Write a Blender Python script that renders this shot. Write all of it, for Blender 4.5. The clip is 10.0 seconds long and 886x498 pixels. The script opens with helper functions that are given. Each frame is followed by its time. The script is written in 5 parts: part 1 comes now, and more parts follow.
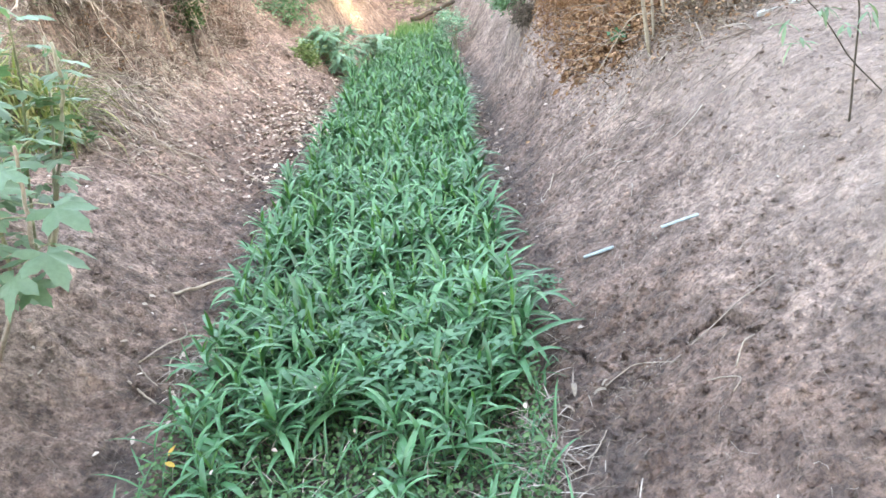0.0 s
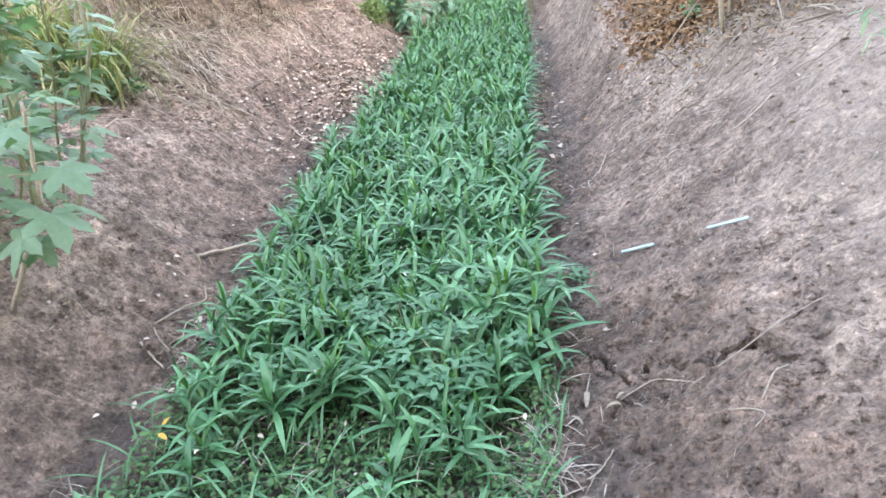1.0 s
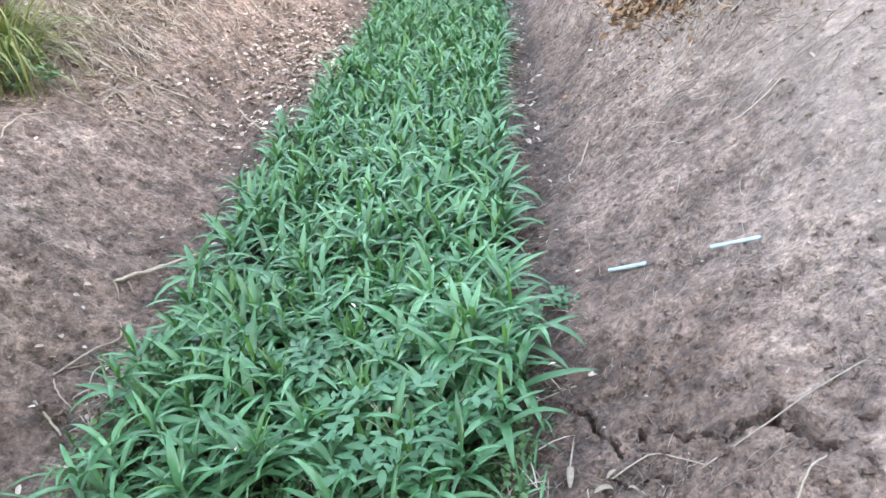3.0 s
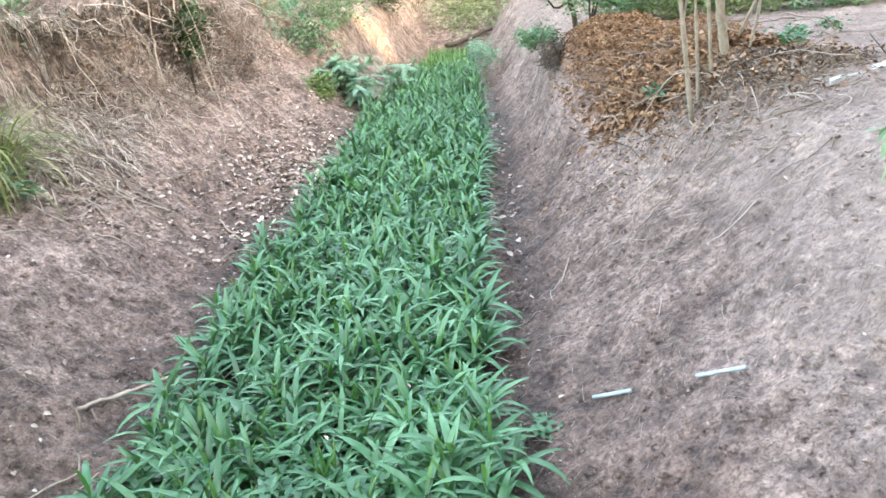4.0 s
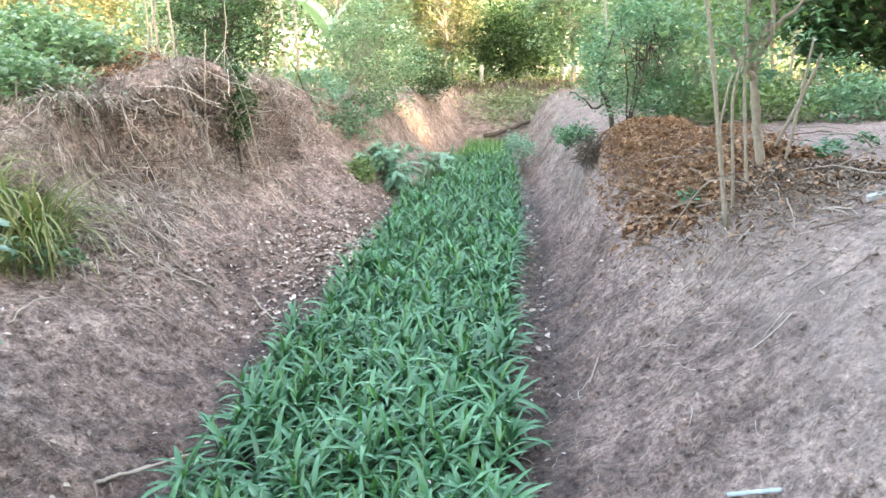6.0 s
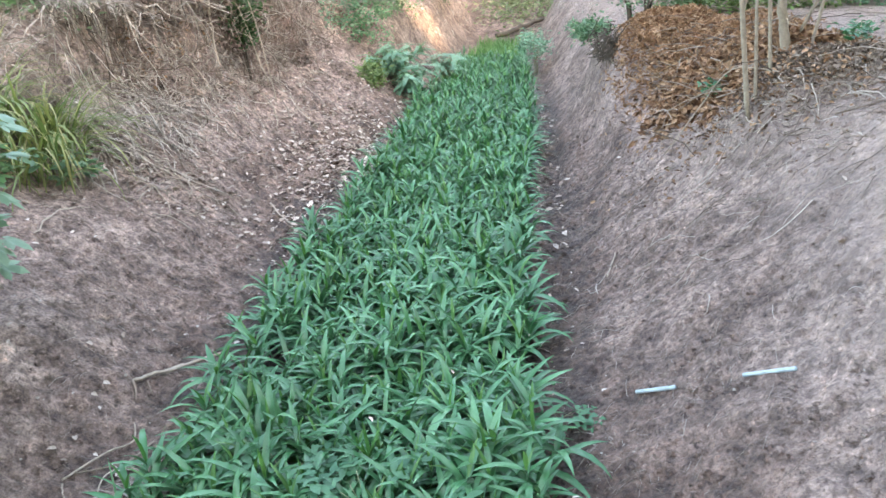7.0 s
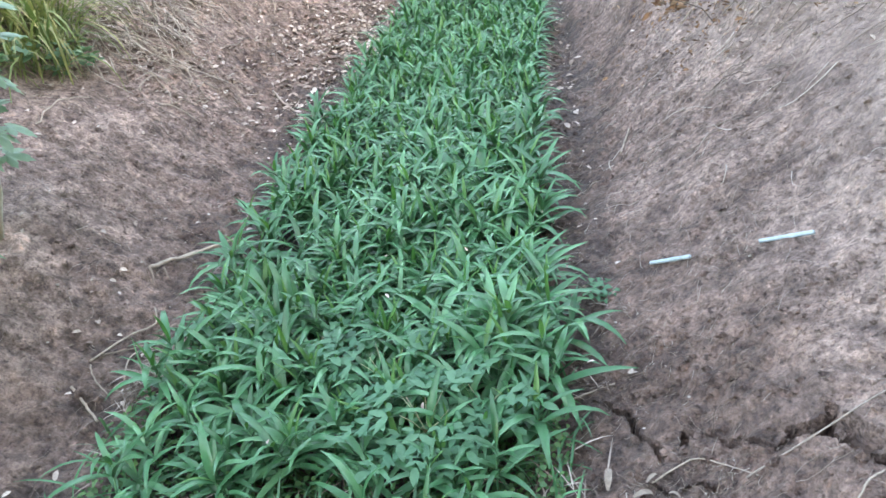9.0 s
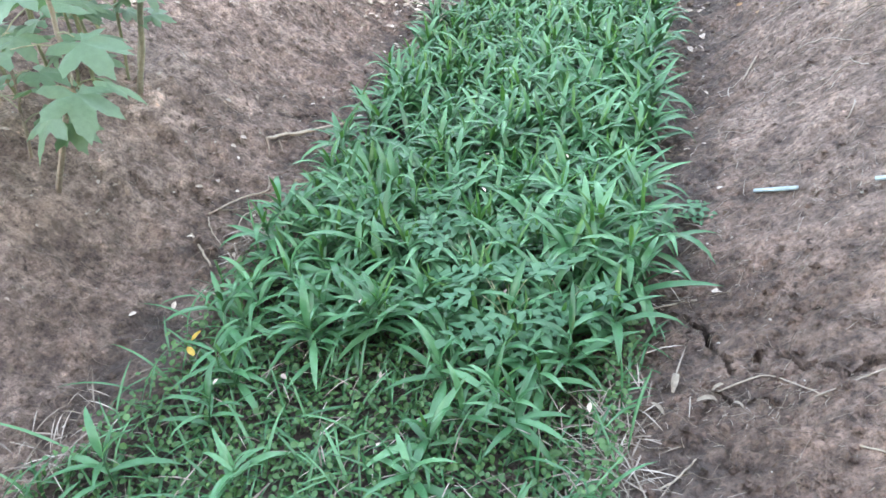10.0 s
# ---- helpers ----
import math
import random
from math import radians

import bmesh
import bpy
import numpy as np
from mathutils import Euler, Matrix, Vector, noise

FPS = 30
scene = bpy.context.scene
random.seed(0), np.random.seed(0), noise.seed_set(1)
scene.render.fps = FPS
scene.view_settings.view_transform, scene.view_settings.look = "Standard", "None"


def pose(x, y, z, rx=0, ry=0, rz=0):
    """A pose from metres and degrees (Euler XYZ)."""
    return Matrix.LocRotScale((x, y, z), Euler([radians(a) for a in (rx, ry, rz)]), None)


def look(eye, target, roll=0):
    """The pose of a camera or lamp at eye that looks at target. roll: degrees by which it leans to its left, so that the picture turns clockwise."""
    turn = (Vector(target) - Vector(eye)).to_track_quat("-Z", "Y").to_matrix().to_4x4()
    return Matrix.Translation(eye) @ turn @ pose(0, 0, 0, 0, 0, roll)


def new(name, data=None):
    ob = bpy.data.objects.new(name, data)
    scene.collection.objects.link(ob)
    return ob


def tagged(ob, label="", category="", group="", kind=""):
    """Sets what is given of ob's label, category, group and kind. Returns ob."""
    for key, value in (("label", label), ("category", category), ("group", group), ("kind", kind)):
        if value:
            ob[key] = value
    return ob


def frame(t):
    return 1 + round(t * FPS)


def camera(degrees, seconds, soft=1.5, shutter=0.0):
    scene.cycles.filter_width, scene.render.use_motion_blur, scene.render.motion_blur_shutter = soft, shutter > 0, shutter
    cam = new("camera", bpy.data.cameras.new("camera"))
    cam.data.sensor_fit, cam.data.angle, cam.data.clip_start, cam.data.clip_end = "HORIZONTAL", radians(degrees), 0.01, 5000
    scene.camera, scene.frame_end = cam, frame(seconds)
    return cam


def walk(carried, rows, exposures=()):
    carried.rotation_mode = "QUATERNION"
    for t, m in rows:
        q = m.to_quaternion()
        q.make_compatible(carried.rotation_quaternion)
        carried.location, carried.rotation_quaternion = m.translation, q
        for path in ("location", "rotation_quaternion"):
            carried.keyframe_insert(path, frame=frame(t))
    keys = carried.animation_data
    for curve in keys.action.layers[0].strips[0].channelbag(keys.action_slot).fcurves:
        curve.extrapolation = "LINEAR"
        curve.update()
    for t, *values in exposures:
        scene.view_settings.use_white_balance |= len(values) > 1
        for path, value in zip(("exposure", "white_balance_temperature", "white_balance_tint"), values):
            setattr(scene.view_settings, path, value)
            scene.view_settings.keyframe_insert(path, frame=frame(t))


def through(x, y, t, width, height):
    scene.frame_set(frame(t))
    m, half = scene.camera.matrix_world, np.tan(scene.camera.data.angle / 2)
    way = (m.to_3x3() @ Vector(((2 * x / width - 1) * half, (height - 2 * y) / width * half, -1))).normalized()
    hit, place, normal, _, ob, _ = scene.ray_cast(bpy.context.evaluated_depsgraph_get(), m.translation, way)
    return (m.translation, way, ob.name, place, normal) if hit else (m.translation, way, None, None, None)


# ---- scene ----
cam = camera(64.9, 10.0, soft=1.5)
PATH = [
    (0, (0.029, 0.014, 1.497), (-0.075, 1.85, 0.71), -6.4),
    (0.5, (0.075, 0.101, 1.478), (-0.124, 1.905, 0.64), -5.6),
    (1, (0.196, 0.202, 1.503), (-0.103, 1.978, 0.633), -4.6),
    (1.5, (0.28, 0.329, 1.491), (0.068, 2.103, 0.592), -4.8),
    (2, (0.262, 0.484, 1.468), (0.01, 2.239, 0.542), -6.9),
    (2.2, (0.247, 0.573, 1.438), (-0.051, 2.272, 0.425), -7.2),
    (3.3, (0.227, 0.753, 1.528), (-0.013, 2.519, 0.622), -4.8),
    (3.5, (0.229, 0.77, 1.542), (-0.068, 2.574, 0.733), -5.7),
    (4, (0.256, 0.835, 1.566), (0.052, 2.685, 0.834), -4.8),
    (4.5, (0.261, 0.852, 1.588), (-0.044, 2.72, 0.942), -5.7),
    (5, (0.27, 0.853, 1.612), (-0.05, 2.749, 1.062), -5.2),
    (5.2, (0.266, 0.851, 1.613), (-0.073, 2.753, 1.097), -4.3),
    (6.3, (0.232, 0.811, 1.613), (-0.045, 2.727, 1.11), -1.5),
    (6.5, (0.22, 0.804, 1.61), (-0.079, 2.707, 1.073), -1.6),
    (7, (0.237, 0.804, 1.573), (-0.087, 2.63, 0.824), -4.2),
    (7.5, (0.234, 0.822, 1.558), (-0.012, 2.634, 0.748), -3.4),
    (8, (0.226, 0.831, 1.548), (0.001, 2.642, 0.728), -3.2),
    (8.5, (0.222, 0.829, 1.531), (-0.027, 2.612, 0.66), -4.0),
    (9, (0.215, 0.8, 1.502), (-0.133, 2.488, 0.486), -6.5),
    (9.5, (0.216, 0.727, 1.472), (-0.25, 2.319, 0.355), -5.1),
    (10, (0.229, 0.672, 1.458), (-0.36, 2.18, 0.283), -4.3),
]
walk(cam, [(t, look(eye, target, roll)) for t, eye, target, roll in PATH], [(0.0, 4.28, 9200, 16), (0.5, 4.22, 9100, 16), (4.0, 4.22, 8900, 14), (5.0, 4.06, 8700, 13), (6.5, 3.95, 8300, 13), (7.0, 3.90, 8350, 13), (8.0, 4.03, 8500, 14), (9.2, 3.98, 8700, 14), (10.0, 4.17, 9000, 14)])

# ---- world and light ----
SUN = Vector((0.62, -0.72, 0.36)).normalized()
world = bpy.data.worlds.new("world")
scene.world = world
world.use_nodes = True
wn = world.node_tree.nodes
sky = wn.new("ShaderNodeTexSky")
sky.sky_type = "NISHITA"
sky.sun_disc = False
sky.sun_elevation = math.asin(SUN.z)
sky.sun_rotation = math.atan2(SUN.x, SUN.y)
sky.dust_density = 3.0
wn["Background"].inputs[1].default_value = 0.15
world.node_tree.links.new(sky.outputs[0], wn["Background"].inputs[0])
sun = new("sun", bpy.data.lights.new("sun", "SUN"))
sun.data.energy, sun.data.angle, sun.data.color = 1.2, radians(1.5), (1.0, 0.80, 0.56)
sun.matrix_world = look(SUN * 40, (0, 0, 0))

# ---- materials ----


class Mat:
    """A small writer of node materials."""

    def __init__(self, name):
        self.m = bpy.data.materials.new(name)
        self.m.use_nodes = True
        self.t = self.m.node_tree
        self.b = self.t.nodes["Principled BSDF"]
        self.out = self.t.nodes["Material Output"]

    def node(self, kind, **values):
        n = self.t.nodes.new(kind)
        for key, value in values.items():
            n.inputs[key].default_value = value
        return n

    def link(self, a, b):
        self.t.links.new(a, b)

    def noise(self, scale, detail=4.0, rough=0.6, space=None):
        n = self.node("ShaderNodeTexNoise", Scale=scale, Detail=detail, Roughness=rough)
        if space is None:
            space = self.t.nodes.new("ShaderNodeNewGeometry").outputs["Position"]
        self.link(space, n.inputs["Vector"])
        return n.outputs["Fac"]

    def ramp(self, fac, *stops):
        n = self.t.nodes.new("ShaderNodeValToRGB")
        e = n.color_ramp.elements
        while len(e) < len(stops):
            e.new(0.5)
        for el, (p, c) in zip(e, stops):
            el.position, el.color = p, (*c, 1) if len(c) == 3 else c
        self.link(fac, n.inputs[0])
        return n.outputs[0]

    def mix(self, fac, a, b, how="MIX"):
        n = self.t.nodes.new("ShaderNodeMix")
        n.data_type, n.blend_type = "RGBA", how
        for sock, v in ((n.inputs[0], fac), (n.inputs[6], a), (n.inputs[7], b)):
            if isinstance(v, (int, float)):
                sock.default_value = v
            elif isinstance(v, tuple):
                sock.default_value = (*v, 1)
            else:
                self.link(v, sock)
        return n.outputs[2]

    def bump(self, height, strength, distance, normal=None):
        n = self.node("ShaderNodeBump", Strength=strength, Distance=distance)
        self.link(height, n.inputs["Height"])
        if normal is not None:
            self.link(normal, n.inputs["Normal"])
        return n.outputs[0]


def soil_material():
    k = Mat("soil")
    big, mid, fine = k.noise(1.6, 5), k.noise(11, 6, 0.7), k.noise(95, 5, 0.75)
    c = k.ramp(big, (0.38, (0.270, 0.203, 0.178)), (0.62, (0.420, 0.328, 0.294)))
    c = k.mix(1.0, c, k.ramp(mid, (0.37, (0.60, 0.58, 0.58)), (0.5, (0.97, 0.96, 0.95)), (0.62, (1.27, 1.24, 1.21))), "MULTIPLY")
    c = k.mix(1.0, c, k.ramp(fine, (0.38, (0.66, 0.64, 0.63)), (0.5, (1.0, 1.0, 1.0)), (0.62, (1.22, 1.21, 1.20))), "MULTIPLY")
    c = k.mix(1.0, c, k.ramp(k.noise(31, 3, 0.55), (0.38, (0.68, 0.66, 0.66)), (0.5, (1.0, 0.99, 0.98)), (0.62, (1.24, 1.23, 1.21))), "MULTIPLY")
    c = k.mix(1.0, c, k.ramp(k.noise(5.2, 4, 0.62), (0.38, (0.70, 0.68, 0.68)), (0.5, (1.0, 1.0, 1.0)), (0.60, (1.17, 1.16, 1.15))), "MULTIPLY")
    spots = k.node("ShaderNodeTexVoronoi", Scale=26.0, Randomness=1.0)
    k.link(k.t.nodes.new("ShaderNodeNewGeometry").outputs["Position"], spots.inputs["Vector"])
    c = k.mix(0.35, c, k.ramp(spots.outputs["Distance"], (0.10, (0.35, 0.33, 0.33)), (0.26, (1.0, 1.0, 1.0))), "MULTIPLY")
    # small dark specks, standing in for shade in pits, and pale crumbs
    c = k.mix(1.0, c, k.ramp(k.noise(44, 2, 0.5), (0.29, (0.48, 0.46, 0.46)), (0.36, (1.0, 1.0, 1.0)), (0.66, (1.0, 1.0, 1.0)), (0.72, (1.45, 1.43, 1.40))), "MULTIPLY")
    # damp mud and painted shade of the low channel, with a ragged edge
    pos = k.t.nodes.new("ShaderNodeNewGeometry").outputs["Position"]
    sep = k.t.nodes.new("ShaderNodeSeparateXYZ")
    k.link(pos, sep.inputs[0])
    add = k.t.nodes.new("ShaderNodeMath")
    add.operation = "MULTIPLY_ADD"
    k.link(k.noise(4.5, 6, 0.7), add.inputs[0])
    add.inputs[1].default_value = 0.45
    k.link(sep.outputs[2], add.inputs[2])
    # darker at the near end on the right, weaker on the left
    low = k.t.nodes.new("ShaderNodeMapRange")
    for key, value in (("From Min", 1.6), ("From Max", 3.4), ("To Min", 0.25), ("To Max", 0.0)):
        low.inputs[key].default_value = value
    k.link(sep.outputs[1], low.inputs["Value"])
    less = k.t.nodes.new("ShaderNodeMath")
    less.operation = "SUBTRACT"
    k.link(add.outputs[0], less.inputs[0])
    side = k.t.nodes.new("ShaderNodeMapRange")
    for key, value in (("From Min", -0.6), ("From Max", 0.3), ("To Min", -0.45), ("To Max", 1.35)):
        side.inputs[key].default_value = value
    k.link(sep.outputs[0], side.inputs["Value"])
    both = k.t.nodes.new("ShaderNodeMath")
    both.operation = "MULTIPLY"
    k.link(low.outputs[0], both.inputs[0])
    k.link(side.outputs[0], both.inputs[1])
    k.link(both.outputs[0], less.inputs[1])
    damp_shade = k.ramp(less.outputs[0], (0.20, (0.86,) * 3), (0.38, (0.42,) * 3), (0.66, (0.0,) * 3))
    c = k.mix(damp_shade, c, k.mix(1.0, c, (0.54, 0.465, 0.43), "MULTIPLY"))
    # near-black mud, dark enough to stand in for shade between the grass
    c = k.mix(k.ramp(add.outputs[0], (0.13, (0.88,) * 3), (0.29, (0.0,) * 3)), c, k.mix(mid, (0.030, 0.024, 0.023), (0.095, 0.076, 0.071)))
    # trodden dusty earth higher on the path side
    up = k.t.nodes.new("ShaderNodeMath")
    up.operation = "MULTIPLY_ADD"
    k.link(k.noise(2.2, 4, 0.6), up.inputs[0])
    up.inputs[1].default_value = 0.5
    k.link(sep.outputs[2], up.inputs[2])
    east = k.ramp(sep.outputs[0], (0.3, (0.0,) * 3), (0.6, (1.0,) * 3))
    trod = k.mix(1.0, k.ramp(up.outputs[0], (0.62, (0.0,) * 3), (0.98, (0.50,) * 3)), east, "MULTIPLY")
    c = k.mix(trod, c, k.mix(k.noise(5, 5, 0.65), (0.305, 0.240, 0.213), (0.425, 0.345, 0.312)))
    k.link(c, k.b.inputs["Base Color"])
    k.link(k.ramp(damp_shade, (0, (0.92,) * 3), (1, (0.62,) * 3)), k.b.inputs["Roughness"])
    vor = k.node("ShaderNodeTexVoronoi", Scale=38.0)
    k.link(pos, vor.inputs["Vector"])
    n = k.bump(mid, 1.0, 0.07)
    n = k.bump(vor.outputs["Distance"], 0.6, 0.02, n)
    n = k.bump(fine, 0.8, 0.010, n)
    k.link(n, k.b.inputs["Normal"])
    return k.m


def leaf_material(name, a, b, c, rough=0.45, through=0.25, veins=0.0):
    """Leaves whose colour runs from a over b to c from leaf to leaf."""
    k = Mat(name)
    geo = k.t.nodes.new("ShaderNodeNewGeometry")
    col = k.ramp(geo.outputs["Random Per Island"], (0.0, a), (0.55, b), (1.0, c))
    patch = k.noise(1.7, 3)
    col = k.mix(0.7, col, k.ramp(patch, (0.3, (0.72, 0.8, 0.72)), (0.7, (1.2, 1.15, 1.2))), "MULTIPLY")
    col = k.mix(0.5, col, k.ramp(k.noise(70, 3), (0.3, (0.75, 0.78, 0.75)), (0.7, (1.15, 1.12, 1.15))), "MULTIPLY")
    k.link(col, k.b.inputs["Base Color"])
    k.b.inputs["Roughness"].default_value = rough
    k.link(k.bump(k.noise(160, 2), 0.25, 0.003), k.b.inputs["Normal"])
    tr = k.node("ShaderNodeBsdfTranslucent")
    k.link(k.mix(1.0, col, (1.0, 1.2, 0.6), "MULTIPLY"), tr.inputs["Color"])
    mx = k.node("ShaderNodeMixShader", Fac=through)
    k.link(k.b.outputs[0], mx.inputs[1])
    k.link(tr.outputs[0], mx.inputs[2])
    k.link(mx.outputs[0], k.out.inputs[0])
    return k.m


def dry_material(name, a, b, c, rough=0.85, grain=60):
    """Straw, twigs, bark: dull, varied from piece to piece and along the piece."""
    k = Mat(name)
    geo = k.t.nodes.new("ShaderNodeNewGeometry")
    col = k.ramp(geo.outputs["Random Per Island"], (0.0, a), (0.5, b), (1.0, c))
    col = k.mix(0.7, col, k.ramp(k.noise(grain, 4, 0.7), (0.3, (0.55, 0.53, 0.5)), (0.65, (1.15, 1.15, 1.15))), "MULTIPLY")
    k.link(col, k.b.inputs["Base Color"])
    k.b.inputs["Roughness"].default_value = rough
    k.link(k.bump(k.noise(grain * 1.7, 3), 0.5, 0.004), k.b.inputs["Normal"])
    return k.m


SOIL = soil_material()
GRASS = leaf_material("channel_grass_leaf", (0.034, 0.142, 0.061), (0.055, 0.210, 0.093), (0.108, 0.300, 0.145), 0.28, 0.07)
SHOOT = leaf_material("young_grass_leaf", (0.065, 0.215, 0.066), (0.092, 0.260, 0.080), (0.13, 0.30, 0.105), 0.38, 0.22)
GRASS_FAR = leaf_material("fine_grass_leaf", (0.095, 0.23, 0.085), (0.135, 0.30, 0.115), (0.19, 0.35, 0.145), 0.5, 0.3)
HERB = leaf_material("herb_leaf", (0.038, 0.155, 0.080), (0.055, 0.195, 0.102), (0.08, 0.225, 0.118), 0.5, 0.2)
CLOVER = leaf_material("clover_leaf", (0.035, 0.115, 0.038), (0.062, 0.175, 0.062), (0.11, 0.24, 0.085), 0.5, 0.15)
LOBED = leaf_material("lobed_leaf", (0.10, 0.205, 0.130), (0.165, 0.285, 0.195), (0.25, 0.36, 0.245), 0.45, 0.3)
TUFT = leaf_material("tuft_blade", (0.11, 0.175, 0.060), (0.23, 0.265, 0.11), (0.43, 0.38, 0.21), 0.6, 0.28)
BLUE = leaf_material("bluish_leaf", (0.15, 0.33, 0.255), (0.21, 0.42, 0.32), (0.27, 0.47, 0.36), 0.5, 0.22)
BUSH = leaf_material("bush_leaf", (0.09, 0.205, 0.125), (0.165, 0.32, 0.21), (0.28, 0.43, 0.295), 0.45, 0.3)
DARKLEAF = leaf_material("dark_leaf", (0.03, 0.08, 0.03), (0.06, 0.135, 0.05), (0.11, 0.195, 0.08), 0.4, 0.22)
# yellowish leaf with the low sun's warm light put into its colour
SUNYELLOW = leaf_material("sunlit_yellowish_leaf", (0.17, 0.205, 0.115), (0.28, 0.29, 0.165), (0.41, 0.37, 0.22), 0.55, 0.35)
# pale green, made paler to put haze into the leaf colour
HAZYGREEN = leaf_material("hazy_pale_green_leaf", (0.13, 0.22, 0.145), (0.24, 0.36, 0.255), (0.38, 0.48, 0.38), 0.45, 0.42)
YELLOWGREEN = leaf_material("yellow_green_leaf", (0.11, 0.19, 0.08), (0.19, 0.285, 0.12), (0.29, 0.37, 0.18), 0.5, 0.3)
TRAMPLED = leaf_material("trampled_leaf", (0.20, 0.25, 0.15), (0.32, 0.37, 0.22), (0.46, 0.48, 0.32), 0.6, 0.2)
STRAW = dry_material("straw", (0.15, 0.120, 0.098), (0.32, 0.268, 0.228), (0.54, 0.485, 0.435))
STRAWPALE = dry_material("pale_straw", (0.28, 0.22, 0.18), (0.38, 0.32, 0.265), (0.52, 0.45, 0.38))
DEAD = dry_material("dead_grass", (0.15, 0.120, 0.098), (0.40, 0.345, 0.295), (0.68, 0.62, 0.56))
ROOT = dry_material("root", (0.09, 0.066, 0.052), (0.21, 0.162, 0.130), (0.40, 0.335, 0.285))
PALE = dry_material("pale_fallen_leaf", (0.28, 0.22, 0.18), (0.48, 0.40, 0.345), (0.68, 0.61, 0.55))
BROWN = dry_material("brown_dry_leaf", (0.10, 0.050, 0.028), (0.26, 0.142, 0.078), (0.47, 0.31, 0.20))
RUST = dry_material("rusty_dry_frond", (0.19, 0.098, 0.055), (0.36, 0.205, 0.118), (0.54, 0.37, 0.245))
TWIG = dry_material("grey_twig", (0.25, 0.21, 0.17), (0.40, 0.34, 0.28), (0.55, 0.48, 0.40))
BARK = dry_material("pale_bark", (0.22, 0.19, 0.15), (0.28, 0.24, 0.19), (0.34, 0.29, 0.23), 0.85, 40)
DARKBARK = dry_material("dark_bark", (0.06, 0.05, 0.04), (0.09, 0.075, 0.06), (0.13, 0.105, 0.08), 0.9, 35)
STEM = dry_material("pale_green_stem", (0.24, 0.28, 0.16), (0.32, 0.34, 0.21), (0.40, 0.40, 0.27), 0.6, 50)
PALESTEM = dry_material("pale_stem", (0.36, 0.35, 0.27), (0.44, 0.43, 0.34), (0.52, 0.50, 0.41), 0.7, 40)
CHIP = dry_material("pale_chip", (0.42, 0.38, 0.34), (0.52, 0.48, 0.43), (0.66, 0.62, 0.58), 0.8, 80)
PLASTIC = dry_material("weathered_pale_blue_plastic", (0.36, 0.47, 0.52), (0.40, 0.52, 0.57), (0.44, 0.55, 0.60), 0.55, 25)
BOARD = dry_material("bleached_board", (0.42, 0.44, 0.43), (0.46, 0.48, 0.47), (0.5, 0.51, 0.5), 0.75, 30)
WHITEWASH = dry_material("whitewashed_post", (0.5, 0.5, 0.48), (0.56, 0.56, 0.54), (0.62, 0.62, 0.6), 0.8, 20)

# ---- making meshes ----
rng = np.random.default_rng(7)


class Buf:
    """Vertices and faces for one mesh."""

    def __init__(self):
        self.v, self.f, self.n = [], [], 0

    def add(self, verts, faces):
        self.v.append(np.asarray(verts, float).reshape(-1, 3))
        self.f.append(np.asarray(faces, int).reshape(-1, len(faces[0])) + self.n)
        self.n += len(self.v[-1])
        return self

    def mesh(self, name, material, smooth=True):
        me = bpy.data.meshes.new(name)
        v = np.concatenate(self.v)
        sides = np.concatenate([np.full(len(f), f.shape[1]) for f in self.f])
        corners = np.concatenate([f.ravel() for f in self.f]).astype(np.int32)
        me.vertices.add(len(v))
        me.vertices.foreach_set("co", v.astype(np.float32).ravel())
        me.loops.add(len(corners))
        me.loops.foreach_set("vertex_index", corners)
        me.polygons.add(len(sides))
        me.polygons.foreach_set("loop_start", np.concatenate([[0], np.cumsum(sides)[:-1]]).astype(np.int32))
        me.update(calc_edges=True)
        me.materials.append(material)
        me.shade_smooth() if smooth else me.shade_flat()
        return me


def thing(name, buf, material, label, category, kind="", group="", smooth=True):
    return tagged(new(name, buf.mesh(name, material, smooth)), label, category, group, kind)


def holder(name, at, label, category, group=""):
    ob = new(name)
    ob.location = at
    ob.empty_display_size = 0.1
    return tagged(ob, label, category, group)


def part(name, data, material, parent, label="", m=None):
    """One mesh under a thing or a part; data in the world unless m is given."""
    me = data.mesh(name, material) if isinstance(data, Buf) else data
    ob = new(name, me)
    ob.parent = parent
    up = parent.matrix_basis.copy()
    if parent.parent:
        up = parent.parent.matrix_basis @ up
    ob.matrix_basis = up.inverted() @ (m if m is not None else Matrix.Identity(4))
    return tagged(ob, label)


def unit(v):
    v = np.asarray(v, float)
    return v / np.maximum(np.linalg.norm(v, axis=-1, keepdims=True), 1e-9)


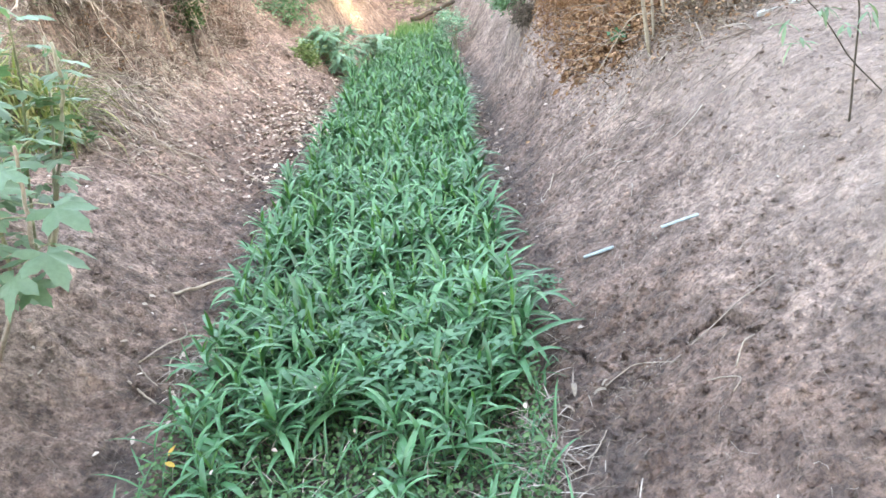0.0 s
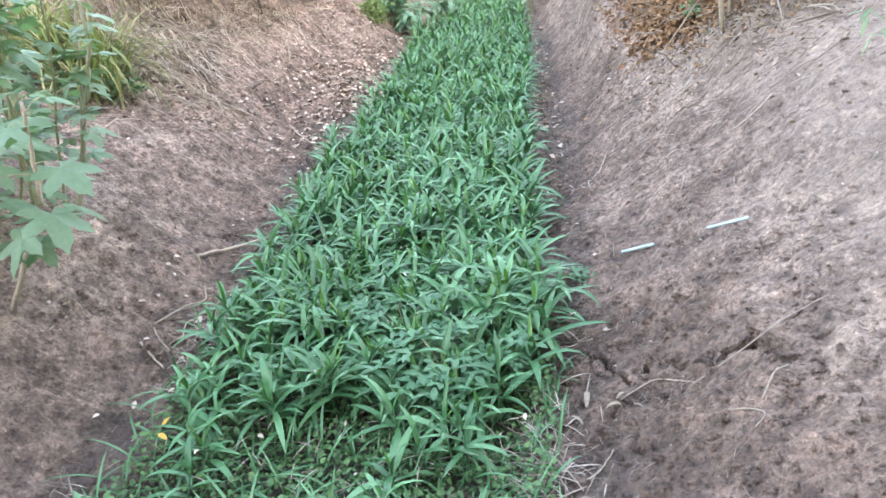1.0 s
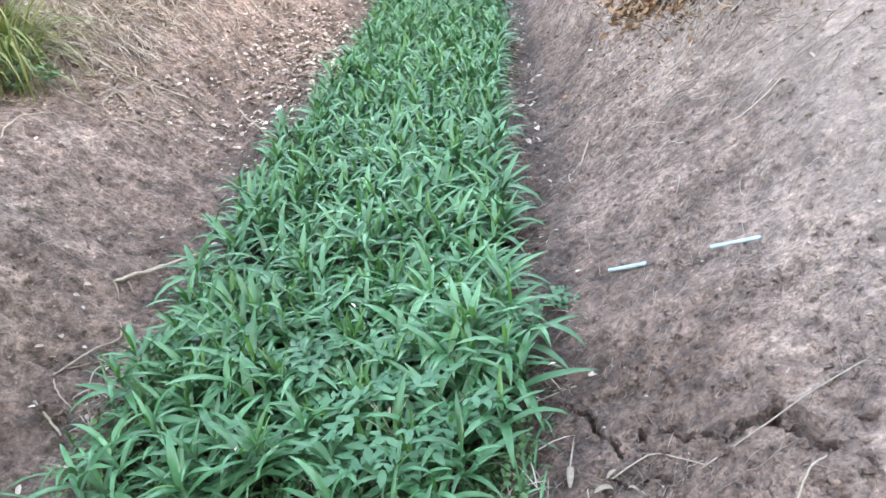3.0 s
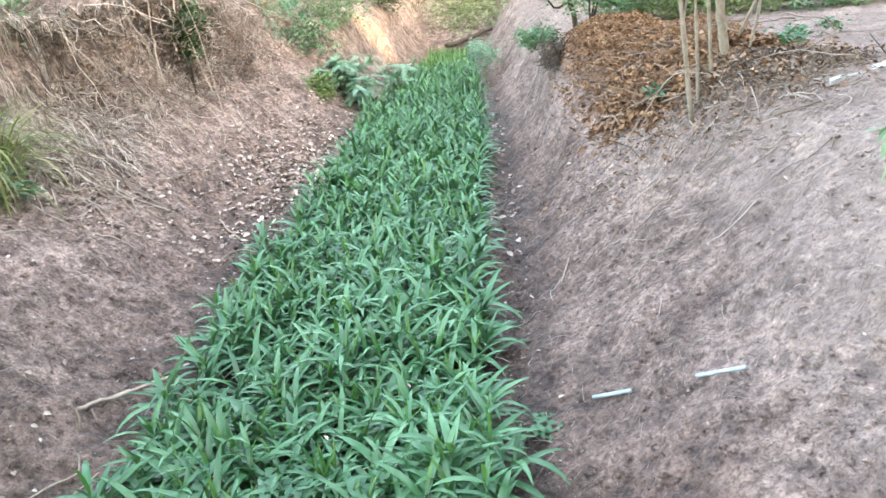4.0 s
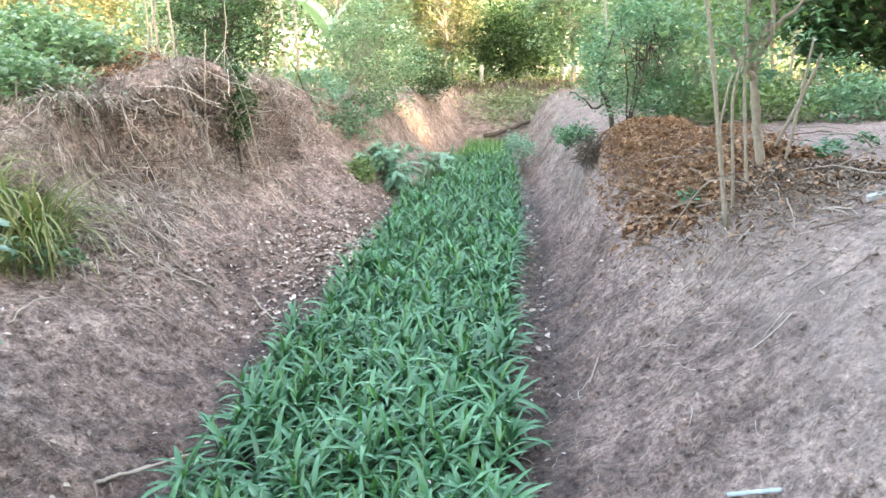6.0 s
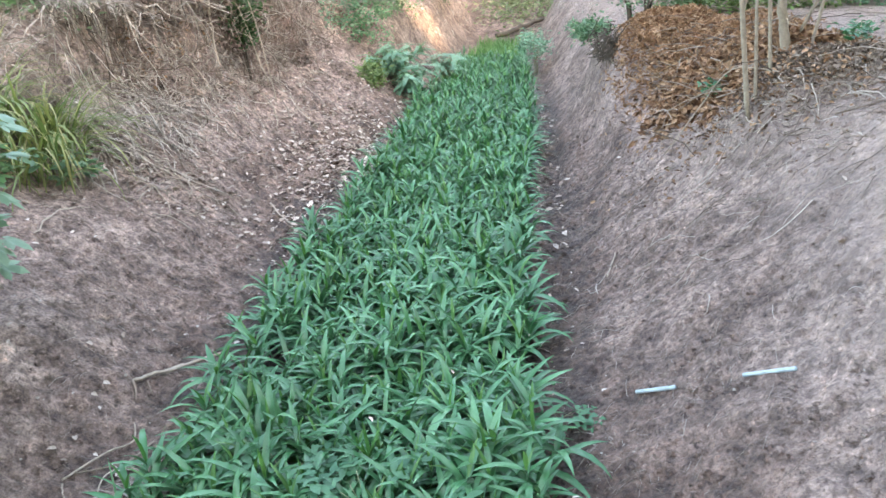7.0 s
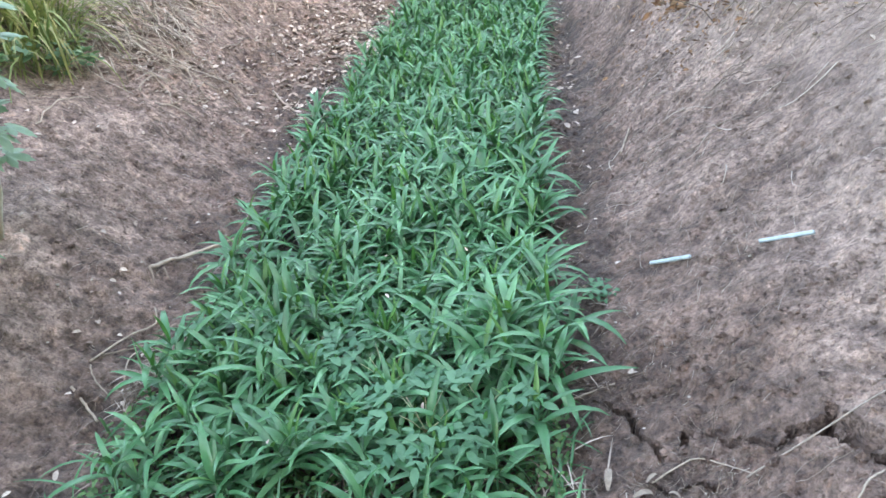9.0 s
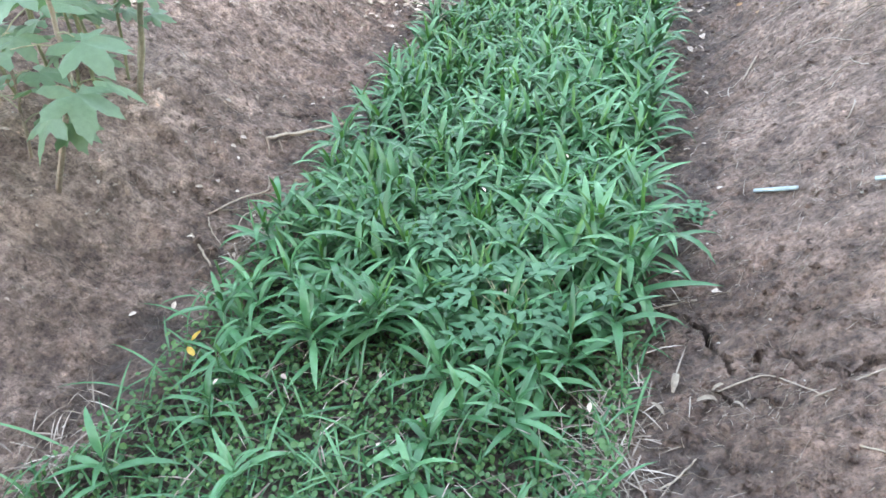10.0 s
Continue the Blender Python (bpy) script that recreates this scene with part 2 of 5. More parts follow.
def blades(buf, base, az, el, length, width, droop, segs=4, fold=0.25, peak=0.38):
    """Lanceolate leaves, all at once: they leave base at the heading az and rise el, and bend down by droop (radians) to the tip."""
    base = np.atleast_2d(base)
    n = len(base)
    az, el, length, width, droop = (np.broadcast_to(np.asarray(a, float), (n,)) for a in (az, el, length, width, droop))
    t = np.linspace(0, 1, segs + 1)
    ang = el[:, None] - droop[:, None] * t[None] ** 1.3
    step = length[:, None] / segs
    hor = np.concatenate([np.zeros((n, 1)), np.cumsum(np.cos(ang[:, :-1]) * step, 1)], 1)
    ver = np.concatenate([np.zeros((n, 1)), np.cumsum(np.sin(ang[:, :-1]) * step, 1)], 1)
    head = np.stack([np.cos(az), np.sin(az), 0 * az], 1)
    side = np.stack([-np.sin(az), np.cos(az), 0 * az], 1)
    mid = base[:, None] + hor[..., None] * head[:, None] + ver[..., None] * np.array([0, 0, 1.0])
    prof = np.where(t < peak, 0.35 + 0.65 * np.sin(np.pi / 2 * t / peak), np.cos(np.pi / 2 * (t - peak) / (1 - peak)) ** 0.8 + 0.0)
    prof[-1] = 0.03
    half = (width[:, None] * prof[None] / 2)[..., None] * side[:, None]
    nor = np.stack([-np.sin(ang), np.cos(ang)], -1)
    lift = (np.abs(width)[:, None] * prof[None] / 2 * fold)[..., None] * (nor[..., :1] * head[:, None] + nor[..., 1:] * np.array([0, 0, 1.0]))
    v = np.stack([mid - half + lift, mid, mid + half + lift], 2)
    idx = np.arange((segs + 1) * 3).reshape(segs + 1, 3)
    q = []
    for i in range(segs):
        for j in range(2):
            q.append((idx[i, j], idx[i, j + 1], idx[i + 1, j + 1], idx[i + 1, j]))
    q = np.array(q)
    f = q[None] + (np.arange(n) * (segs + 1) * 3)[:, None, None]
    return buf.add(v, f.reshape(-1, 4))


def tubes(buf, paths, radii, sides=5):
    """Tapered round stems along paths (n, k, 3) with radii (n, k)."""
    p = np.asarray(paths, float)
    if p.ndim == 2:
        p = p[None]
    n, k, _ = p.shape
    r = np.broadcast_to(np.asarray(radii, float), (n, k))
    tan = unit(np.gradient(p, axis=1))
    ref = np.where(np.abs(tan[..., 2:]) > 0.9, np.array([1.0, 0, 0]), np.array([0, 0, 1.0]))
    a = unit(np.cross(tan, ref))
    b = np.cross(tan, a)
    w = np.linspace(0, 2 * np.pi, sides, endpoint=False)
    ring = p[:, :, None] + r[..., None, None] * (np.cos(w)[:, None] * a[:, :, None] + np.sin(w)[:, None] * b[:, :, None])
    idx = np.arange(k * sides).reshape(k, sides)
    q = [(idx[i, j], idx[i, (j + 1) % sides], idx[i + 1, (j + 1) % sides], idx[i + 1, j]) for i in range(k - 1) for j in range(sides)]
    f = np.array(q)[None] + (np.arange(n) * k * sides)[:, None, None]
    buf.add(ring, f.reshape(-1, 4))
    caps = np.array([idx[0][::-1], idx[-1]])[None] + (np.arange(n) * k * sides)[:, None, None]
    buf.f.append(caps.reshape(-1, sides) + buf.n - n * k * sides)
    return buf


def curve(points, k=12, wobble=0.0):
    """A smooth line of k points through the given ones."""
    p = np.asarray(points, float)
    s = np.linspace(0, len(p) - 1, k)
    out = np.zeros((k, 3))
    for q, u in enumerate(s):
        i = min(int(u), len(p) - 2)
        f = u - i
        p0, p1, p2, p3 = p[max(i - 1, 0)], p[i], p[i + 1], p[min(i + 2, len(p) - 1)]
        out[q] = 0.5 * (2 * p1 + (p2 - p0) * f + (2 * p0 - 5 * p1 + 4 * p2 - p3) * f * f + (3 * p1 - p0 - 3 * p2 + p3) * f ** 3)
    if wobble:
        out[1:-1] += rng.normal(0, wobble, (k - 2, 3))
    return out


def leaflets(buf, at, size, aspect=0.5, flat=0.5):
    """Small six-cornered leaves at the points, turned every way; flat: how much they lie level."""
    at = np.atleast_2d(at)
    n = len(at)
    size = np.broadcast_to(np.asarray(size, float), (n,))
    nor = rng.normal(0, 1, (n, 3))
    nor[:, 2] = np.abs(nor[:, 2]) + flat * 2
    nor = unit(nor)
    a = unit(np.cross(nor, rng.normal(0, 1, (n, 3))))
    b = np.cross(nor, a)
    shape = np.array([(-0.5, 0, 0), (-0.18, 0.5, 0.10), (0.2, 0.42, 0.06), (0.5, 0, -0.12), (0.2, -0.42, 0.06), (-0.18, -0.5, 0.10)])
    v = at[:, None] + size[:, None, None] * (shape[None, :, :1] * a[:, None] + aspect * shape[None, :, 1:2] * b[:, None] + shape[None, :, 2:] * nor[:, None])
    o = (np.arange(n) * 6)[:, None, None]
    f = np.array([(0, 1, 2, 3), (0, 3, 4, 5)])[None] + o
    return buf.add(v, f.reshape(-1, 4))


# ---- the lie of the land ----


def lattice(ix, iy, seed):
    h = (ix.astype(np.int64) * 374761393 + iy.astype(np.int64) * 668265263 + seed * 974711) & 0x7FFFFFFF
    h = ((h ^ (h >> 13)) * 1274126177) & 0x7FFFFFFF
    return ((h ^ (h >> 16)) & 0xFFFF) / 65535.0


def rough(x, y, scale, seed=0, octaves=3):
    """Smooth noise from -1 to 1."""
    out, amp, total = 0.0, 1.0, 0.0
    for o in range(octaves):
        u, v = x * scale * 2 ** o + 19.3 * o, y * scale * 2 ** o + 7.7 * o
        iu, iv = np.floor(u), np.floor(v)
        fu, fv = u - iu, v - iv
        fu, fv = fu * fu * (3 - 2 * fu), fv * fv * (3 - 2 * fv)
        a, b = lattice(iu, iv, seed + o), lattice(iu + 1, iv, seed + o)
        c, d = lattice(iu, iv + 1, seed + o), lattice(iu + 1, iv + 1, seed + o)
        out = out + amp * (2 * ((a * (1 - fu) + b * fu) * (1 - fv) + (c * (1 - fu) + d * fu) * fv) - 1)
        total += amp
        amp *= 0.55
    return out / total


def ease(a, b, v):
    t = np.clip((v - a) / (b - a), 0, 1)
    return t * t * (3 - 2 * t)


def edge_left(y):
    return np.interp(y, [0, 1.3, 1.6, 2.2, 3, 3.9, 4.8, 7, 9, 12, 16], [-1.2, -1.2, -1.12, -1.15, -1.18, -1.27, -1.27, -1.25, -1.4, -1.35, -1.3])


def edge_right(y):
    return np.interp(y, [0, 1.5, 2.5, 3.2, 4.4, 6, 8.3, 10.3, 15.4], [0.2, 0.2, 0.22, 0.2, 0.1, 0.06, 0.0, -0.1, -0.5])


CRACKS = [
    [(0.325, 2.39), (0.36, 2.345), (0.39, 2.337), (0.41, 2.22)],
    [(0.515, 2.15), (0.521, 2.20), (0.575, 2.16), (0.637, 2.092), (0.69, 2.037)],
    [(0.73, 2.075), (0.78, 2.035), (0.806, 1.999), (0.835, 1.93), (0.875, 1.905)],
    [(0.812, 2.085), (0.806, 1.999)],
    [(0.43, 2.06), (0.47, 2.02), (0.52, 2.03), (0.56, 1.99)],
    [(0.93, 1.96), (0.955, 1.945)],
    [(0.795, 2.05), (0.822, 2.015), (0.845, 1.97)],
    [(0.69, 2.037), (0.745, 2.075), (0.80, 2.06)],
    [(0.41, 2.22), (0.45, 2.17), (0.455, 2.12)],
]


def cracked(x, y):
    deep = np.zeros_like(x)
    for c, width in zip(CRACKS, (0.007, 0.0065, 0.009, 0.010, 0.005, 0.006, 0.024, 0.006, 0.006)):
        for (ax, ay), (bx, by) in zip(c, c[1:]):
            t = np.clip(((x - ax) * (bx - ax) + (y - ay) * (by - ay)) / ((bx - ax) ** 2 + (by - ay) ** 2), 0, 1)
            d = np.hypot(x - ax - t * (bx - ax), y - ay - t * (by - ay)) + 0.006 * rough(x, y, 45, 5, 2)
            deep = np.maximum(deep, np.clip(2.6 * (1.15 - d / width), 0, 1))
    return 0.15 * deep


def land(x, y):
    """The height of the ground."""
    x, y = np.asarray(x, float), np.asarray(y, float)
    wob = 0.06 * rough(x, y, 1.3, 1) + 0.03 * rough(x, y, 5, 2)
    d = x - edge_right(y) + wob * 0.6
    right = np.interp(d, [0, 0.2, 0.4, 0.6, 0.8, 1.05, 1.35, 1.7, 2.6, 8, 60], [0, 0.08, 0.19, 0.335, 0.465, 0.68, 0.92, 1.04, 1.07, 1.15, 1.2])
    cut = np.exp(-((y - 7.5) / 1.05) ** 2)
    right = right * (1 - cut) + cut * np.interp(d, [0, 0.2, 0.36, 0.5, 0.6, 0.72, 1.0, 2.6, 8, 60], [0, 0.08, 0.25, 0.48, 0.86, 1.0, 1.05, 1.07, 1.15, 1.2])
    far = ease(8.6, 10.2, y)
    right = right * (1 - far) + far * np.interp(d, [0, 0.2, 0.4, 0.6, 0.8, 0.95, 1.2, 1.7, 2.6, 8, 60], [0, 0.10, 0.30, 0.56, 0.82, 0.95, 1.02, 1.05, 1.07, 1.15, 1.2])
    foot = np.interp(y, [0, 2.5, 3, 4.2, 5.2, 6.5, 8.6, 12, 16], [-1.2, -1.36, -1.40, -1.60, -1.74, -1.74, -1.45, -1.4, -1.4])
    w = ease(4.0, 5.2, y) * (1 - ease(9.0, 10.5, y))
    e = foot - x + wob
    e = e + w * ease(0.6, 0.9, e) * (0.22 * rough(x * 0.6, y, 1.9, 21) + 0.08 * rough(x, y, 6, 22, 2))
    e = e - 0.32 * w * ease(0.75, 1.0, e) * (1 - ease(1.5, 2.0, e)) * (np.exp(-((y - 7.05) / 0.32) ** 2) + 0.6 * np.exp(-((y - 5.75) / 0.25) ** 2) + 0.5 * np.exp(-((y - 8.1) / 0.25) ** 2))
    soft = np.interp(e, [0, 0.15, 0.4, 0.7, 1.05, 1.6, 2.2, 8, 60], [0, 0.09, 0.32, 0.50, 0.66, 1.0, 1.2, 1.3, 1.35])
    cliff = np.interp(e, [0, 0.15, 0.4, 0.72, 0.98, 1.08, 1.2, 1.36, 2.2, 8, 60], [0, 0.08, 0.30, 0.58, 0.82, 0.93, 1.36, 1.46, 1.48, 1.45, 1.4])
    soft = soft * (1 - far) + far * np.interp(e, [0, 0.15, 0.35, 0.55, 0.75, 1.05, 1.6, 2.2, 8, 60], [0, 0.14, 0.48, 0.86, 1.05, 1.12, 1.2, 1.25, 1.3, 1.35])
    left = soft * (1 - w) + cliff * w
    z = -0.03 - 0.08 * ease(3.2, 4.6, y) * ease(-0.9, -0.2, x) * (1 - ease(0.3, 0.9, d)) + right + left + (0.03 + 0.06 * ease(2.4, 3.0, y)) * ease(-0.35, 0.1, e)
    z = z + 0.22 * np.exp(-(((x + 3.2) / 0.5) ** 2 + ((y - 6.9) / 0.7) ** 2))
    z = z + 0.14 * np.exp(-(((x - 1.4) / 0.3) ** 2 + ((y - 4.85) / 0.35) ** 2)) + 0.1 * np.exp(-(((x - 1.15) / 0.4) ** 2 + ((y - 6.6) / 0.6) ** 2))
    z = np.maximum(z, -0.03 + 1.1 * ease(15.8, 20.5, y + 0.4 * rough(x, y, 0.6, 3)))
    z = z - 0.08 * ease(0.0, 0.16, x - edge_left(y)) * ease(0.0, 0.16, edge_right(y) - x) * (1 - ease(15.0, 16.5, y))
    z = z + 0.12 * np.exp(-(((x - 1.25) / 0.25) ** 2 + ((y - 4.45) / 0.25) ** 2))
    z = z - 0.30 * np.exp(-(((x - 0.66) / 0.075) ** 2 + ((y - 7.25) / 0.22) ** 2)) * (0.8 + 0.5 * rough(x, y, 7, 71, 2))
    bare = 0.25 + 0.75 * ease(-0.02, 0.12, np.maximum(d, edge_left(y) - x))
    crumb = np.abs(rough(x, y, 9, 14, 2)) + 0.7 * np.abs(rough(x, y, 21, 15, 2)) * (0.4 + ease(-0.4, 0.5, rough(x, y, 1.7, 16)))
    crumb = crumb * (1 - 0.6 * ease(0.95, 1.3, d) * ease(2.2, 3.0, y) * (1 - ease(4.0, 4.6, y)))
    z = z + bare * (0.026 * rough(x, y, 2.3, 11) + 0.018 * rough(x, y, 8, 12) + 0.009 * rough(x, y, 24, 13) + 0.034 * crumb - 0.02)
    return z - cracked(x, y)


def axis(*runs):
    """Grid lines from runs of (start, end, step)."""
    return np.unique(np.round(np.concatenate([np.arange(a, b + s / 2, s) for a, b, s in runs]), 4))


gx = axis((-400, -40, 40), (-40, -12, 4), (-12, -5, 0.5), (-5, -3.4, 0.08), (-3.4, -2.2, 0.025), (-2.2, -1.1, 0.0125), (-1.1, 0.15, 0.03), (0.15, 0.3, 0.0125), (0.3, 0.98, 0.0045), (0.98, 1.8, 0.0125), (1.8, 2.2, 0.025), (2.2, 4, 0.07), (4, 12, 0.5), (12, 40, 4), (40, 400, 40))
gy = axis((-400, -40, 40), (-40, -8, 4), (-8, 0.5, 0.25), (0.5, 1.3, 0.03), (1.3, 1.88, 0.0125), (1.88, 2.42, 0.0045), (2.42, 4.2, 0.014), (4.2, 6, 0.02), (6, 9, 0.035), (9, 20, 0.12), (20, 40, 1), (40, 400, 40))
X, Y = np.meshgrid(gx, gy)
Z = land(X, Y)
ids = np.arange(X.size).reshape(X.shape)
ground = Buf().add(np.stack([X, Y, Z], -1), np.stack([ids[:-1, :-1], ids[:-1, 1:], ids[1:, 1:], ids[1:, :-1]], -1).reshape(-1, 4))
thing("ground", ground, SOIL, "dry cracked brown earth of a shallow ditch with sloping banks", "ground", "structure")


def on_land(xy, lift=0.0):
    xy = np.atleast_2d(np.asarray(xy, float))
    return np.column_stack([xy, land(xy[:, 0], xy[:, 1]) + lift])


def slope_heading(xy):
    """The heading downhill."""
    xy = np.atleast_2d(xy)
    h = 0.08
    gx_ = land(xy[:, 0] + h, xy[:, 1]) - land(xy[:, 0] - h, xy[:, 1])
    gy_ = land(xy[:, 0], xy[:, 1] + h) - land(xy[:, 0], xy[:, 1] - h)
    return np.arctan2(-gy_, -gx_)


def steepness(xy):
    h = 0.08
    return np.hypot(land(xy[:, 0] + h, xy[:, 1]) - land(xy[:, 0] - h, xy[:, 1]), land(xy[:, 0], xy[:, 1] + h) - land(xy[:, 0], xy[:, 1] - h)) / (2 * h)


# ---- grass in the channel ----


def spread(y0, y1, gap, inset=0.09):
    """Loosely even points in the channel."""
    ys = np.arange(y0, y1, gap)
    pts = []
    for y in ys:
        a, b = float(edge_left(y)) + inset, float(edge_right(y)) - inset
        x = np.arange(a, b + gap / 2, gap)
        pts.append(np.column_stack([x, np.full(len(x), y)]))
    p = np.concatenate(pts)
    return p + rng.uniform(-0.55, 0.55, p.shape) * gap


def leafy_plants(buf, young, p, leaves, size, tall):
    """Upright shoots with long arching leaves set round the stem and a few young leaves erect at the top."""
    n = len(p)
    foot = on_land(p)
    grow = 1 + 0.30 * rough(p[:, 0], p[:, 1], 2.6, 61, 2)
    h = rng.uniform(0.65, 1.15, n) * tall * (0.72 + 0.28 * ease(1.4, 2.3, p[:, 1])) * grow
    # those along the sides lean out over the bank
    out = ease(0.22, 0.0, p[:, 0] - edge_left(p[:, 1])) * -1.0 + ease(0.22, 0.0, edge_right(p[:, 1]) - p[:, 0])
    lean = rng.normal(0, 0.025, (n, 2)) + np.column_stack([0.025 * out, 0 * out])
    top = foot + np.column_stack([lean, h])
    tubes(buf, np.stack([foot, (foot + top) / 2 + rng.normal(0, 0.004, (n, 3)), top], 1), np.array([[0.004, 0.0035, 0.002]]), 4)
    turn = rng.uniform(0, 6.28, n)
    small = 0.7 + 0.3 * ease(1.5, 2.3, p[:, 1] + 0.3 * p[:, 0] + rng.normal(0, 0.25, n))
    for k in range(leaves):
        f = (k + 0.6) / leaves
        at = foot + (top - foot) * np.clip(0.45 + 0.55 * f + rng.normal(0, 0.06, (n, 1)), 0.2, 1)
        az = turn + k * 2.4 + rng.normal(0, 0.4, n)
        el = 0.30 + 0.75 * f ** 1.2 + rng.normal(0, 0.22, n)
        length = size * rng.uniform(0.65, 1.25, n) * (1.12 - 0.25 * f) * small * np.sqrt(grow)
        blades(buf, at, az, el, length, length * rng.uniform(0.095, 0.150, n), rng.uniform(0.5, 1.9, n), 5, 0.4, 0.32)
    for k in range(3):
        m = rng.uniform(0, 1, n) < 0.38
        q = int(m.sum())
        length = size * rng.uniform(0.4, 0.8, q) * small[m]
        blades(young, top[m], turn[m] + 1.1 + k * 2.1 + rng.normal(0, 0.4, q), rng.uniform(0.85, 1.45, q), length, length * rng.uniform(0.09, 0.14, q), rng.uniform(0.1, 0.8, q), 4, 0.45, 0.3)
    return buf


grass, young = Buf(), Buf()
near = spread(0.7, 5.2, 0.070, 0.10)
gap = rough(near[:, 0], near[:, 1], 3.1, 62, 2)
thin = rng.uniform(0, 1, len(near)) < (0.15 + 0.85 * ease(1.85, 2.55, near[:, 1] + 0.15 * rough(near[:, 0], near[:, 1], 4))) * (1 - 0.6 * ease(0.35, 0.6, gap))
leafy_plants(grass, young, near[thin], 9, 0.200, 0.205)
leafy_plants(grass, young, spread(5.2, 9.0, 0.075), 8, 0.200, 0.21)
leafy_plants(grass, young, spread(9.0, 13.0, 0.10), 7, 0.19, 0.22)
p = spread(0.9, 2.5, 0.036, 0.02)
blades(grass, on_land(p), rng.uniform(0, 6.28, len(p)), rng.uniform(0.2, 1.3, len(p)), rng.uniform(0.06, 0.13, len(p)), rng.uniform(0.005, 0.010, len(p)), rng.uniform(0.2, 1.2, len(p)), 3, 0.3)
p = spread(1.0, 2.6, 0.065, 0.0)
n = len(p)
blades(grass, on_land(p), rng.uniform(0, 6.28, n), rng.uniform(0.5, 1.35, n), rng.uniform(0.14, 0.27, n), rng.uniform(0.006, 0.011, n), rng.uniform(0.5, 1.8, n), 6, 0.4)
thing("channel_grass", grass, GRASS, "dense strip of lush green broad-bladed grass along the ditch bottom", "grass", "stuff")
thing("young_grass", young, SHOOT, "fresh yellow-green leaves rising from the tips of the grass", "grass", "stuff")

fine = Buf()
p = np.concatenate([spread(12.6, 15.9, 0.05)] * 2)
p += rng.uniform(-0.05, 0.05, p.shape)
blades(fine, on_land(p), rng.uniform(0, 6.28, len(p)), rng.uniform(0.8, 1.5, len(p)), rng.uniform(0.12, 0.32, len(p)), 0.014, rng.uniform(0.3, 1.2, len(p)), 3)
thing("fine_grass", fine, GRASS_FAR, "fine bright green grass at the far end of the ditch", "grass", "stuff")

clover = Buf()
p = np.concatenate([spread(1.1, 2.35, 0.0155, 0.0), spread(2.4, 3.4, 0.06, 0.02)])
leaflets(clover, on_land(p) + np.column_stack([np.zeros((len(p), 2)), 0.012 + 0.085 * rng.uniform(0, 1, len(p)) ** 1.3 * (1 + 0.5 * rough(p[:, 0], p[:, 1], 6, 63))]), rng.uniform(0.011, 0.026, len(p)), 0.75, 0.7)
thing("clover", clover, CLOVER, "small round-leaved green weeds creeping under the grass", "weeds", "stuff")

thatch = Buf()
a = np.column_stack([rng.normal(0.17, 0.07, 230), rng.normal(1.80, 0.16, 230)])
b = np.concatenate([np.column_stack([rng.normal(-1.17, 0.07, 190), rng.normal(2.50, 0.09, 190)]), np.column_stack([rng.normal(-1.24, 0.06, 70), rng.normal(1.42, 0.10, 70)])])
c = spread(0.8, 5.0, 0.13, 0.0)
p = np.concatenate([a, b, c, spread(0.8, 2.3, 0.075, 0.0)])
n = len(p)
blades(thatch, on_land(p, 0.012) + np.column_stack([np.zeros((n, 2)), rng.uniform(0, 0.08, n) * (np.abs(p[:, 0] + 0.4) < 0.45)]), rng.uniform(0, 6.28, n), rng.uniform(0.0, 0.6, n), rng.uniform(0.05, 0.17, n), rng.uniform(0.002, 0.005, n), rng.uniform(0.2, 1.4, n), 4)
thing("thatch", thatch, STRAW, "dry straw-coloured dead stalks tangled at the grass edge", "dead grass", "stuff")


def frond(length=0.15, pairs=3, width=0.12):
    """A feathery leaf with toothed leaflets, along +x."""
    b = Buf()
    tubes(b, curve([(0, 0, 0), (length * 0.5, 0, 0.012), (length, 0, -0.01)], 6), np.linspace(0.0014, 0.0007, 6)[None], 4)
    for i in range(pairs):
        f = (i + 0.7) / (pairs + 0.3)
        w = width * (1.1 - 0.6 * f) * 0.55
        for s in (-1, 1):
            at = np.array([[f * length, 0, 0.01]])
            for turn, k in ((0.95, 1.0), (0.35, 0.62), (1.55, 0.62)):
                blades(b, at + s * np.array([[0.25 * w, 0.3 * w, 0]]) * (k < 1), s * turn, 0.1, w * k, w * k * 0.42, 0.35, 3, 0.15, 0.4)
    blades(b, np.array([[length * 0.93, 0, 0]]), 0, 0.0, width * 0.5, width * 0.26, 0.4, 3, 0.15, 0.45)
    return b


FROND = frond().mesh("leaf", HERB)


def herb(x, y, leaves, size, tall):
    ob = holder("feathery_herb", on_land([(x, y)])[0], "soft bluish-green herb with feathery divided leaves among the grass", "herb", "feathery herbs")
    base = np.array(ob.location)
    for k in range(leaves):
        az = k * 2.4 + rng.normal(0, 0.3)
        h = tall * rng.uniform(0.65, 1.05)
        tip = base + np.array([0.07 * math.cos(az), 0.07 * math.sin(az), h]) * np.array([size, size, 1])
        stalk = Buf()
        tubes(stalk, curve([base, base + np.array([0, 0, h * 0.6]), tip], 5), np.linspace(0.002, 0.0012, 5)[None], 4)
        part("stalk", stalk, STEM, ob)
        part("leaf", FROND, HERB, ob, "", Matrix.Translation(tip) @ pose(0, 0, 0, rng.uniform(-15, 15), rng.uniform(-5, 25), math.degrees(az)) @ Matrix.Scale(size * rng.uniform(0.8, 1.15), 4))
    return ob


